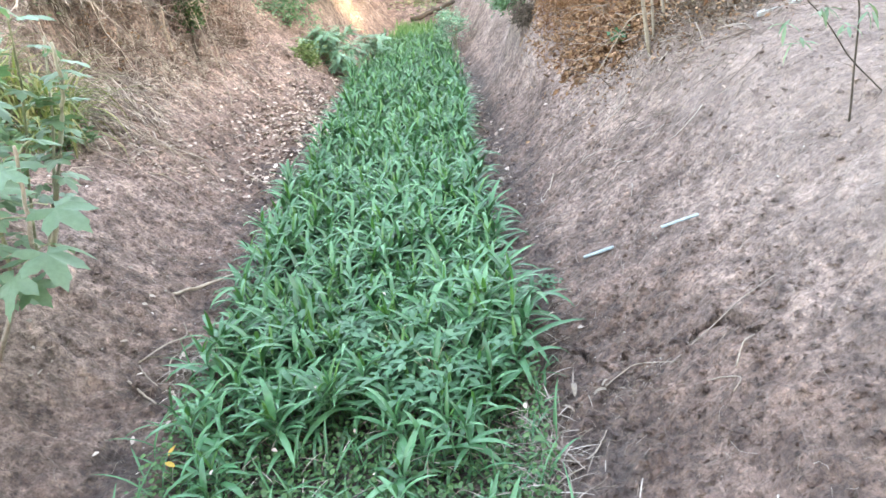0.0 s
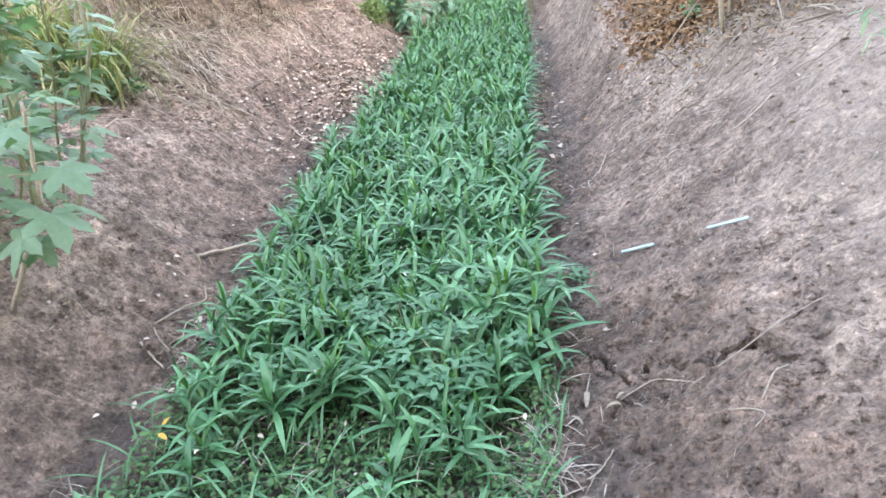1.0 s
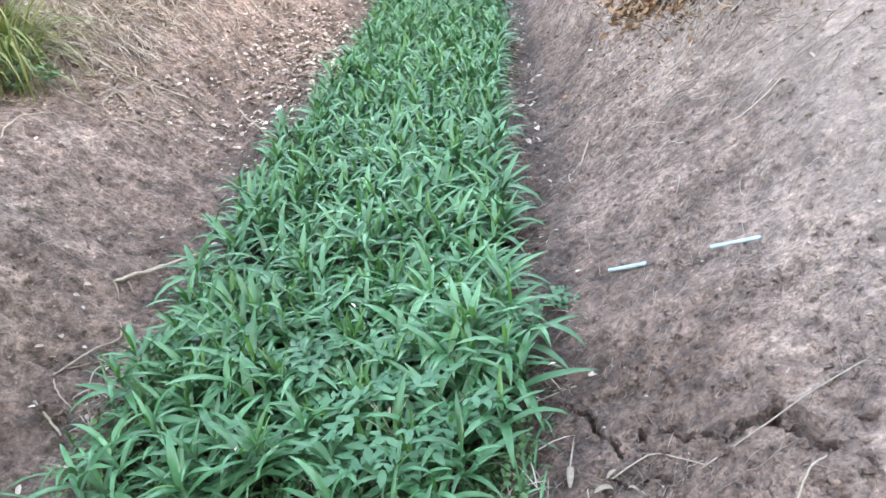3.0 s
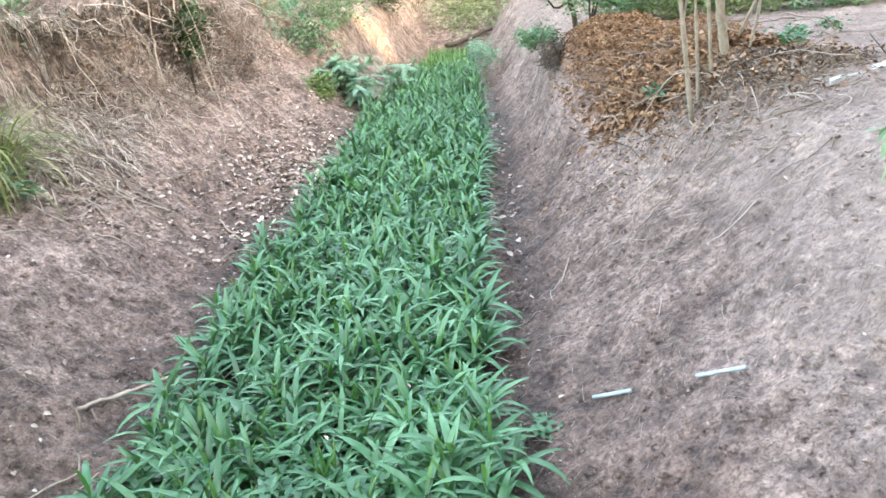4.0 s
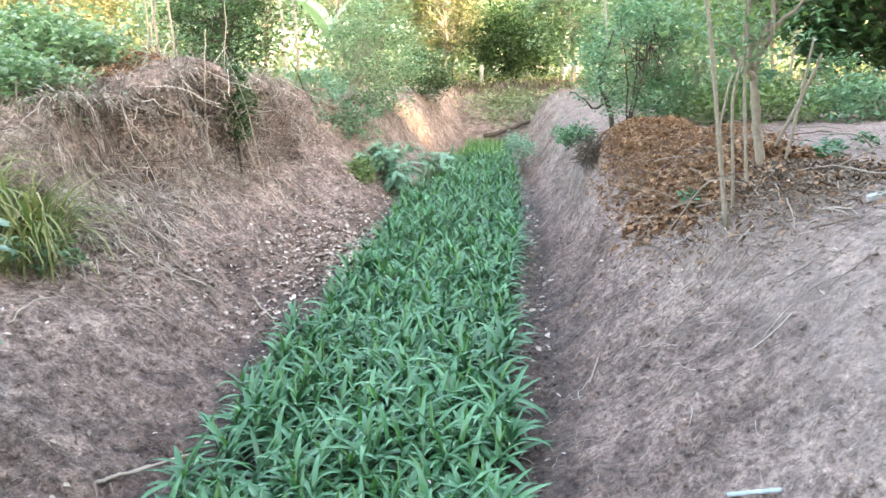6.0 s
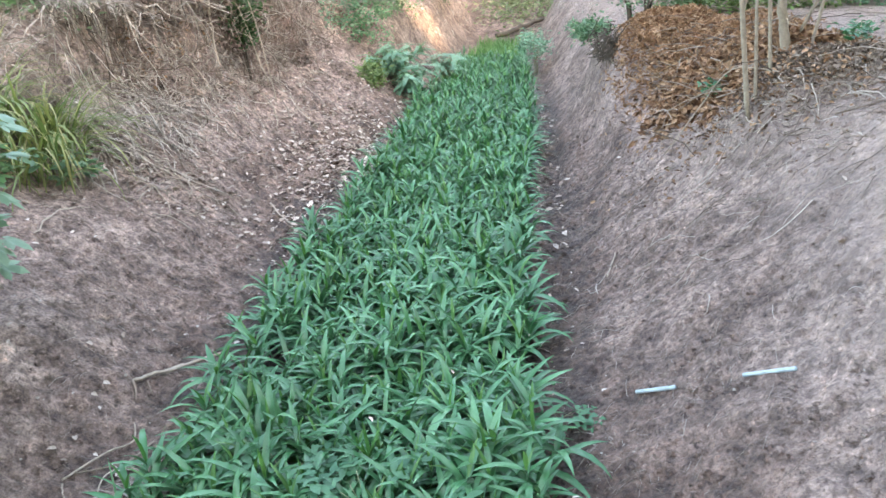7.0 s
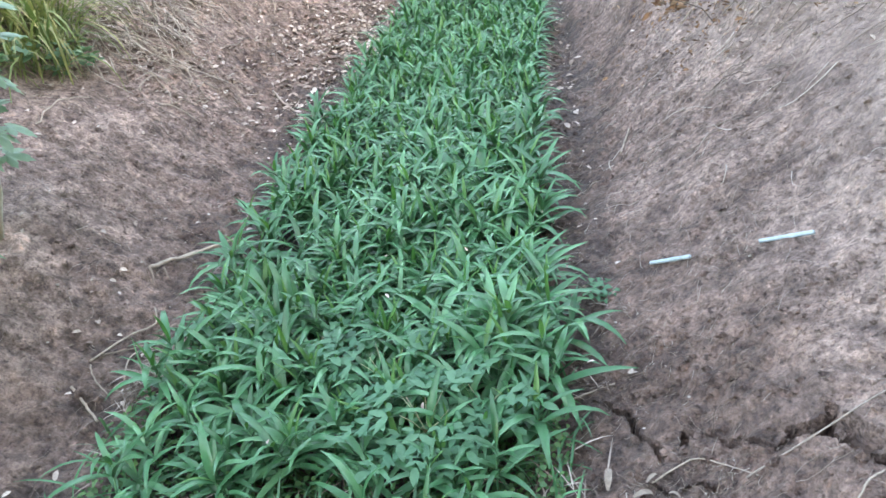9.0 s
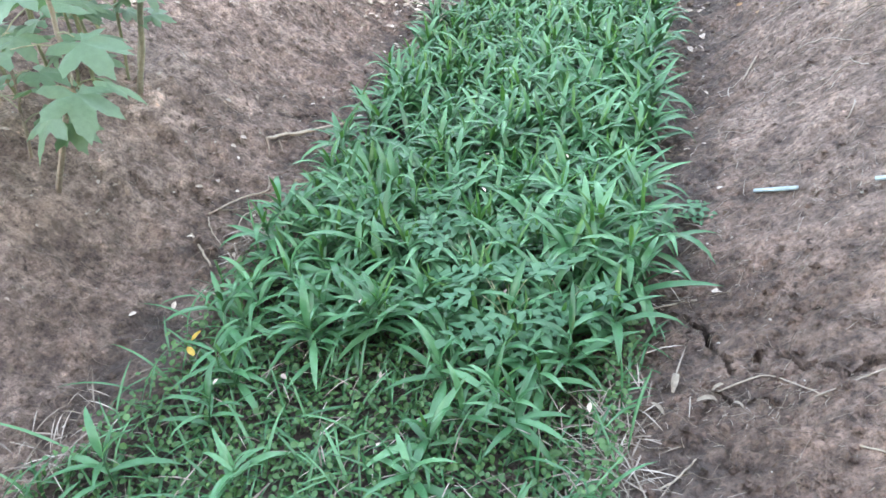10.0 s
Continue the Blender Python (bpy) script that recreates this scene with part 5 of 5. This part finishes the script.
foot_straw = Buf()
lying(foot_straw, p, rng.uniform(0.05, 0.24, 70), rng.uniform(0.001, 0.0035, 70), None, 0.2, 6, 0.02)
p = np.column_stack([rng.normal(1.6, 0.3, 420), rng.normal(4.35, 0.35, 420)])
lying(foot_straw, p, 0.015 + 0.07 * rng.uniform(0, 1, 420) ** 1.5, rng.uniform(0.0007, 0.0016, 420))
p = np.column_stack([rng.normal(1.48, 0.20, 260), rng.normal(4.56, 0.16, 260)])
lying(foot_straw, p, rng.uniform(0.03, 0.14, 260), rng.uniform(0.0008, 0.0022, 260), None, 0.25, 6, 0.012)
foot_roots = Buf()
p = np.column_stack([rng.normal(1.5, 0.26, 700), rng.normal(4.55, 0.24, 700)])
lying(foot_roots, p, rng.uniform(0.02, 0.11, 700), rng.uniform(0.0008, 0.0026, 700), None, 0.3, 5, 0.006)
thing("twig_litter", foot_roots, ROOT, "brown broken twigs strewn round the foot of the saplings", "litter", "stuff")
crumbs = Buf()
n = 2600
p = np.column_stack([rng.normal(1.50, 0.26, n), rng.normal(4.72, 0.26, n)])
leaflets(crumbs, on_land(p, 0.008) + np.column_stack([np.zeros((n, 2)), 0.05 * rng.uniform(0, 1, n) ** 2]), rng.uniform(0.012, 0.045, n), 0.42, 0.5)
p = np.column_stack([rng.normal(0.85, 0.16, 160), rng.normal(5.7, 0.5, 160)])
leaflets(crumbs, on_land(p, 0.008), rng.uniform(0.015, 0.045, 160), 0.45, 0.6)
thing("fallen_leaves", crumbs, BROWN, "brown dry leaf scraps scattered round the heap", "fallen leaves", "stuff")
thing("straw_litter", foot_straw, STRAW, "dry stalks fallen about the foot of the saplings", "litter", "stuff")
thing("brushwood", brush, ROOT, "pale bare cut twigs sticking out of the leaf heap", "brushwood", "stuff")

# dark twigs that stand in for the shade of a hollow in the bank
hollow_shade = Buf()
n = 260
mid = np.array([0.68, 7.2, 0.86]) + rng.normal(0, 1, (n, 3)) * np.array([0.05, 0.13, 0.06])
way = unit(rng.normal(0, 1, (n, 3)) - np.array([0.3, 0, 0.5]))
path = mid[:, None] + way[:, None] * (rng.uniform(0.04, 0.16, n)[:, None] * k)[..., None] + np.cumsum(rng.normal(0, 0.006, (n, 6, 3)), 1)
path[..., 2] = np.maximum(path[..., 2], land(path[..., 0], path[..., 1]) + 0.003)
tubes(hollow_shade, path, rng.uniform(0.002, 0.006, n)[:, None] * np.linspace(1.1, 0.5, 6)[None], 4)
thing("shade_twigs", hollow_shade, DARKBARK, "dark twigs added for the shade of a hollow in the bank edge", "roots", "stuff")


def sapling(label, points, r, twigs=(), leaves=(), leaf_mat=BUSH):
    """A thin young stem with a few twigs and tufts of leaves."""
    foot = points[0]
    ob = holder("sapling", foot, label, "sapling", "saplings in the heap")
    b = Buf()
    tubes(b, curve(points, 18, r * 0.08), np.linspace(r, r * 0.6, 18)[None] * (1 + 0.06 * rng.normal(0, 1, (1, 18))), 8)
    part("stem", b, BARK, ob)
    for t in twigs:
        b = Buf()
        tubes(b, curve(t, 9, r * 0.2), np.linspace(r * 0.6, r * 0.25, 9)[None], 6)
        part("twig", b, BARK, ob)
    for cx, cy, cz, rad, count in leaves:
        b = Buf()
        leaflets(b, np.array([cx, cy, cz]) + rng.normal(0, rad, (count, 3)), 0.045 * rng.uniform(0.6, 1.2, count), 0.4, 0.4)
        tagged(part("leaf_tuft", b, leaf_mat, ob), kind="stuff")
    return ob


sapling("thin pale sapling rising from the cut heap", [rest(1.17, 4.4, -0.02), (1.11, 4.4, 1.2), (1.08, 4.4, 1.4), (1.03, 4.4, 1.75), (0.99, 4.4, 2.05), (0.98, 4.4, 2.6)], 0.013,
        ([(1.1, 4.4, 1.25), (1.14, 4.42, 1.5), (1.2, 4.45, 1.62)],), ((1.08, 4.5, 1.9, 0.10, 90), (1.0, 4.5, 1.72, 0.07, 50), (0.96, 4.45, 2.02, 0.08, 60)), YELLOWGREEN)
sapling("thin short pale sapling in the cut heap", [rest(1.22, 4.5, -0.02), (1.2, 4.5, 1.1), (1.18, 4.5, 1.4), (1.21, 4.5, 1.6)], 0.010)
sapling("thin upright pale sapling in the cut heap", [rest(1.31, 4.6, -0.02), (1.28, 4.6, 1.2), (1.26, 4.6, 1.45), (1.24, 4.6, 1.8), (1.25, 4.6, 2.3)], 0.011, (), ((1.22, 4.6, 1.75, 0.08, 70), (1.3, 4.65, 1.62, 0.07, 50)))
sapling("young pale-barked tree forking above the cut heap", [rest(1.42, 4.74, -0.04), (1.39, 4.74, 1.15), (1.35, 4.73, 1.4), (1.33, 4.73, 1.55)], 0.030,
        ([(1.33, 4.73, 1.5), (1.27, 4.72, 1.58), (1.2, 4.7, 1.66), (1.12, 4.7, 1.72)], [(1.33, 4.73, 1.52), (1.37, 4.73, 1.74), (1.45, 4.73, 1.97), (1.5, 4.75, 2.5)], [(1.33, 4.73, 1.53), (1.3, 4.73, 1.75), (1.29, 4.73, 2.0), (1.27, 4.75, 2.6)],
         [(1.36, 4.73, 1.7), (1.43, 4.73, 1.78), (1.56, 4.7, 1.88)], [(1.34, 4.73, 1.6), (1.4, 4.7, 1.72), (1.38, 4.7, 2.0)]), ((1.2, 4.73, 1.78, 0.11, 130), (1.3, 4.8, 2.0, 0.14, 120), (1.5, 4.8, 2.05, 0.14, 120), (1.1, 4.8, 1.95, 0.1, 80)), YELLOWGREEN)
sapling("slanting thin stem in the cut heap", [rest(1.43, 4.8, -0.02), (1.48, 4.8, 1.13), (1.63, 4.8, 1.47), (1.68, 4.8, 1.62)], 0.012)
sapling("slanting thin stem leaning away from the heap", [rest(1.47, 4.7, -0.02), (1.5, 4.7, 1.0), (1.56, 4.7, 1.38), (1.6, 4.7, 1.7)], 0.011, (), ((1.62, 4.8, 1.75, 0.08, 40),))
stick("branch", [rest(0.85, 4.9, 0.10), rest(1.0, 4.75, 0.22), (1.1, 4.6, 0.98), (1.22, 4.55, 1.0), (1.34, 4.5, 0.98)], 0.004, 0.0025, TWIG, "crooked pale bare branch across the leaf heap", "branch",
      side=([(1.1, 4.6, 0.98), (1.13, 4.6, 1.06), (1.18, 4.6, 1.15)], [(1.02, 4.7, 0.93), (0.97, 4.7, 1.02), (0.9, 4.7, 1.05)]))
for wx, wy in ((1.82, 4.95), (1.95, 5.2), (1.15, 5.1), (2.3, 5.6)):
    woody("weed", "small green weed on the bank top", "weed", rest(wx, wy), (wx, wy, rest(wx, wy)[2] + 0.07), (0.10, 0.08, 0.03), 7, 8, 0.03, 0.045, HERB, STEM, 0.003, 0.55, 2, 6, "bank weeds", 1.2)

# ---- plants with lobed leaves on the near bank ----


def lobed_leaf():
    """A broad five-lobed leaf about 1 wide with its stalk at the origin, along +x."""
    b = Buf()
    w = np.linspace(-2.6, 2.6, 45)
    r = np.full(45, 0.24)
    for mid, tall, half in ((0.0, 0.70, 0.55), (0.98, 0.62, 0.50), (-0.98, 0.62, 0.50), (1.95, 0.48, 0.48), (-1.95, 0.48, 0.48)):
        r = np.maximum(r, tall * np.clip(1 - (np.abs(w - mid) / half) ** 1.15 * 0.62, 0, 1) * (np.abs(w - mid) < half))
    r = r * (1 + 0.05 * np.where(np.arange(45) % 2 == 0, 1, -1))
    rings = [np.zeros((1, 3))]
    for s in (0.35, 0.7, 1.0):
        x, y = 0.18 + s * r * np.cos(w), s * r * np.sin(w)
        z = -0.30 * (x - 0.15) ** 2 - 0.26 * y ** 2 + 0.03 * s * np.sin(w * 5)
        rings.append(np.column_stack([x, y, z]))
    rings[0][0] = (0.16, 0, 0.005)
    v = np.concatenate(rings)
    b.f.append(np.array([(0, 1 + i, 2 + i) for i in range(44)]))
    b.add(v, [(1 + 45 * g + i, 46 + 45 * g + i, 47 + 45 * g + i, 2 + 45 * g + i) for g in (0, 1) for i in range(44)])
    return b


LOBE = lobed_leaf().mesh("leaf", LOBED)


def lobed_plant(label, stems, leaf_size, per, bark=STEM, reach=(0.05, 0.13)):
    """Stems with stalked lobed leaves; each leaf a part of its own."""
    ob = holder("lobed_leaf_plant", stems[0][0], label, "plant", "lobed-leaf plants")
    for pts, r in [(s[:-1], s[-1]) for s in stems]:
        line = curve(pts, 16, r * 0.3)
        b = Buf()
        tubes(b, line, np.linspace(r, r * 0.5, 16)[None], 7)
        part("stem", b, bark, ob)
        for k in range(per):
            at = line[int(4 + 11 * (k + rng.uniform(0, 0.6)) / per)]
            az = k * 2.4 + rng.normal(0, 0.4)
            ln = rng.uniform(*reach)
            tip = at + np.array([ln * math.cos(az), ln * math.sin(az), ln * rng.uniform(0.1, 0.6)])
            b = Buf()
            tubes(b, curve([at, (at + tip) / 2 + np.array([0, 0, 0.01]), tip], 5), np.full((1, 5), 0.0022), 5)
            part("leaf_stalk", b, STEM, ob)
            part("leaf", LOBE, LOBED, ob, "", Matrix.Translation(tip) @ pose(0, 0, 0, rng.uniform(-20, 20), rng.uniform(-5, 35), math.degrees(az)) @ Matrix.Scale(leaf_size * rng.uniform(0.65, 1.2), 4))
    return ob


lobed_plant("leafy plant with big lobed leaves on a brown woody stem", [(rest(-1.75, 2.16, -0.02), (-1.56, 2.14, 0.58), (-1.45, 2.12, 0.72), (-1.40, 2.1, 0.9), (-1.36, 2.08, 1.08), 0.011), (rest(-1.86, 2.2, -0.02), (-1.74, 2.15, 0.6), (-1.62, 2.1, 0.9), (-1.55, 2.05, 1.15), 0.007)], 0.19, 12, TWIG)
lobed_plant("tall leafy plant with pale stems and lobed leaves", [(rest(-1.85, 2.76, -0.02), (-1.68, 2.75, 0.78), (-1.57, 2.72, 1.03), (-1.51, 2.7, 1.16), (-1.47, 2.65, 1.33), 0.0125), (rest(-1.89, 2.82, -0.02), (-1.73, 2.79, 0.75), (-1.66, 2.78, 0.95), (-1.54, 2.74, 1.35), 0.009)], 0.115, 15, PALESTEM, (0.02, 0.06))
lobed_plant("leafy plant with lobed leaves behind pale stems", [(rest(-2.15, 2.95, -0.02), (-2.0, 2.8, 1.0), (-1.75, 2.6, 1.4), 0.009), (rest(-2.3, 2.8, -0.02), (-2.05, 2.6, 1.1), (-1.8, 2.4, 1.4), 0.009)], 0.17, 15)
lobed_plant("low plant with lobed leaves at the bank foot", [(rest(-2.05, 2.4, -0.02), (-1.95, 2.3, 0.8), (-1.75, 2.2, 1.1), 0.008), (rest(-2.1, 2.6, -0.02), (-2.0, 2.55, 0.9), (-1.8, 2.5, 1.3), 0.008)], 0.17, 12)

lobed_plant("bushy plant with many small lobed leaves on the bank", [(rest(-1.95, 2.65, -0.02), (-1.85, 2.6, 0.9), (-1.70, 2.5, 1.3), (-1.62, 2.45, 1.5), 0.008), (rest(-2.0, 2.75, -0.02), (-1.95, 2.7, 0.95), (-1.72, 2.55, 1.35), 0.008), (rest(-1.98, 2.6, -0.02), (-1.8, 2.5, 0.75), (-1.6, 2.35, 1.05), 0.007)], 0.125, 17, STEM, (0.03, 0.08))
lobed_plant("thin plant with lobed leaves between pale stems", [(rest(-1.92, 2.8, -0.02), (-1.8, 2.75, 0.8), (-1.66, 2.68, 1.15), (-1.58, 2.62, 1.45), 0.007), (rest(-2.1, 2.9, -0.02), (-2.0, 2.85, 1.0), (-1.8, 2.7, 1.4), 0.007)], 0.115, 17, STEM, (0.03, 0.07))

# ---- tuft of long blades ----
tuft = Buf()
for cx, cy, n in ((-2.62, 4.35, 190), (-2.85, 4.2, 140), (-2.5, 4.05, 60)):
    p = np.column_stack([rng.normal(cx, 0.07, n), rng.normal(cy, 0.07, n)])
    blades(tuft, on_land(p), rng.uniform(0, 6.28, n), rng.uniform(0.6, 1.45, n), rng.uniform(0.35, 0.8, n), rng.uniform(0.008, 0.016, n), rng.uniform(1.2, 3.0, n), 7, 0.35)
thing("grass_tuft", tuft, TUFT, "big tuft of long half-dry green and yellow grass on the bank", "grass", "stuff")
for wx, wy in ((-2.38, 4.2), (-2.55, 3.95), (-2.75, 3.9)):
    woody("weed", "small green weed below the grass tuft", "weed", rest(wx, wy), (wx, wy, rest(wx, wy)[2] + 0.09), (0.12, 0.12, 0.07), 9, 10, 0.04, 0.06, LOBED, STEM, 0.003, 0.6, 2, 6, "bank weeds", 1.0)

# ---- at the end of the ditch ----
stick("log", [rest(-1.05, 16.6, 0.05), rest(-0.55, 16.9, 0.10), rest(-0.05, 17.3, 0.12)], 0.055, 0.045, DARKBARK, "fallen log across the end of the ditch", "log")
patch = Buf()
n = 1500
p = np.column_stack([rng.normal(-0.55, 0.55, n), rng.normal(18.5, 0.6, n)])
leaflets(patch, on_land(p, 0.03) + np.column_stack([np.zeros((n, 2)), rng.uniform(0, 0.12, n)]), rng.uniform(0.05, 0.13, n), 0.55, 0.8)
thing("trampled_leaves", patch, TRAMPLED, "green leaves spread on the rising ground beyond the log", "leaves", "stuff")
def cover_points(n):
    """Places on the flat ground about the far half of the ditch."""
    q = np.column_stack([rng.uniform(-13, 11, n), 9 + 19 * rng.uniform(0, 1, n)])
    bank = (q[:, 0] > edge_right(q[:, 1]) + 1.6 + 0.3 * rough(q[:, 0], q[:, 1], 0.9, 51)) | (q[:, 0] < edge_left(q[:, 1]) - 1.3) | (q[:, 1] > 19.4)
    path = (q[:, 0] > 2.0) & (q[:, 0] < 3.6) & (q[:, 1] < 12)
    return q[bank & ~path]


weeds = Buf()
p = cover_points(9000)
n = len(p)
blades(weeds, on_land(p), rng.uniform(0, 6.28, n), rng.uniform(0.4, 1.4, n), rng.uniform(0.15, 0.5, n), rng.uniform(0.015, 0.04, n), rng.uniform(0.4, 1.6, n), 3)
thing("rough_grass", weeds, TUFT, "rough green and yellow grass covering the ground behind the ditch", "grass", "stuff")
weeds = Buf()
p = cover_points(7000)
leaflets(weeds, on_land(p) + np.column_stack([np.zeros((len(p), 2)), rng.uniform(0.05, 0.4, len(p))]), 0.09, 0.55, 0.6)
thing("low_weeds", weeds, HAZYGREEN, "low leafy weeds covering the ground behind the ditch", "weeds", "stuff")
straw_far = Buf()
n = 3200
p = np.column_stack([rng.normal(-0.3, 2.4, n), rng.normal(20.2, 0.55, n)])
blades(straw_far, on_land(p), rng.uniform(0, 6.28, n), rng.uniform(0.0, 1.0, n), rng.uniform(0.15, 0.5, n), 0.02, rng.uniform(0.5, 1.8, n), 3)
thing("dead_grass", straw_far, ROOT, "dry brown grass beyond the end of the ditch", "dead grass", "stuff")
for fx, fy, fh in ((-2.65, 22.2, 0.75), (-1.5, 21.6, 0.6), (-3.3, 23.0, 0.6), (0.85, 22.4, 0.8), (1.25, 22.6, 0.8)):
    b = Buf()
    z = rest(fx, fy, 0)[2]
    tubes(b, curve([(fx, fy, z - 0.05), (fx + 0.01, fy, z + fh)], 5), np.full((1, 5), 0.06), 8)
    thing("fence_post", b, WHITEWASH, "pale weathered post at the edge of the trees", "post", group="fence posts")

# banana leaf among the shrubs
ban = holder("banana_plant", rest(-4.0, 15.0), "banana plant with a broad pale green leaf", "plant")
for az, el, ln in ((2.2, 1.0, 1.5), (0.6, 1.2, 1.3), (4.0, 1.1, 1.2)):
    b = Buf()
    blades(b, [np.array(rest(-4.0, 15.0)) + np.array([0, 0, 0.9])], az, el, ln, 0.34, 0.9, 8, 0.25)
    part("leaf", b, HAZYGREEN, ban)
b = Buf()
tubes(b, curve([rest(-4.0, 15.0, -0.05), np.array(rest(-4.0, 15.0)) + np.array([0.02, 0, 0.95])], 6), np.linspace(0.08, 0.05, 6)[None], 8)
part("stem", b, STEM, ban)

# ---- bank top on the path side ----
plank = Buf()
a0, a1 = rest(1.70, 4.18, 0.012), rest(2.02, 4.26, 0.012)
q = np.array([[a0[0], a0[1] - 0.04, a0[2]], [a1[0], a1[1] - 0.04, a1[2]], [a1[0] - 0.01, a1[1] + 0.04, a1[2]], [a0[0] + 0.02, a0[1] + 0.035, a0[2]]])
plank.add(np.concatenate([q - (0, 0, 0.01), q + (0, 0, 0.012)]), [(3, 2, 1, 0), (4, 5, 6, 7), (0, 1, 5, 4), (1, 2, 6, 5), (2, 3, 7, 6), (3, 0, 4, 7)])
thing("board", plank, BOARD, "short bleached pale board lying on the bare ground", "board", smooth=False)


def thin_shoot(label, points, r, tufts):
    ob = holder("young_shoot", points[0], label, "shoot", "young shoots on the bank")
    b = Buf()
    tubes(b, curve(points, 12, r * 0.3), np.linspace(r, r * 0.4, 12)[None], 6)
    part("stem", b, DARKBARK, ob)
    for cx, cy, cz, count in tufts:
        b = Buf()
        n = count
        blades(b, np.tile([[cx, cy, cz]], (n, 1)) + rng.normal(0, 0.008, (n, 3)), rng.uniform(0, 6.28, n), rng.uniform(-1.2, 0.3, n), rng.uniform(0.05, 0.09, n), 0.014, rng.uniform(0.3, 0.9, n), 3)
        tagged(part("leaf_tuft", b, LOBED, ob), kind="stuff")
    return ob


thin_shoot("thin bare dark shoot standing on the bank", [rest(1.44, 2.6, -0.01), (1.43, 2.6, 1.1), (1.41, 2.6, 1.25), (1.40, 2.6, 1.6)], 0.004, ((1.46, 2.6, 1.16, 5),))
thin_shoot("leaning twig with drooping green leaf tufts", [rest(1.56, 2.62, -0.01), (1.42, 2.62, 0.99), (1.32, 2.6, 1.12), (1.20, 2.6, 1.25), (1.1, 2.6, 1.36)], 0.003,
           ((1.31, 2.6, 1.17, 9), (1.2, 2.6, 1.26, 9), (1.39, 2.6, 1.1, 6), (1.22, 2.6, 1.07, 6), (1.18, 2.6, 1.13, 5)))
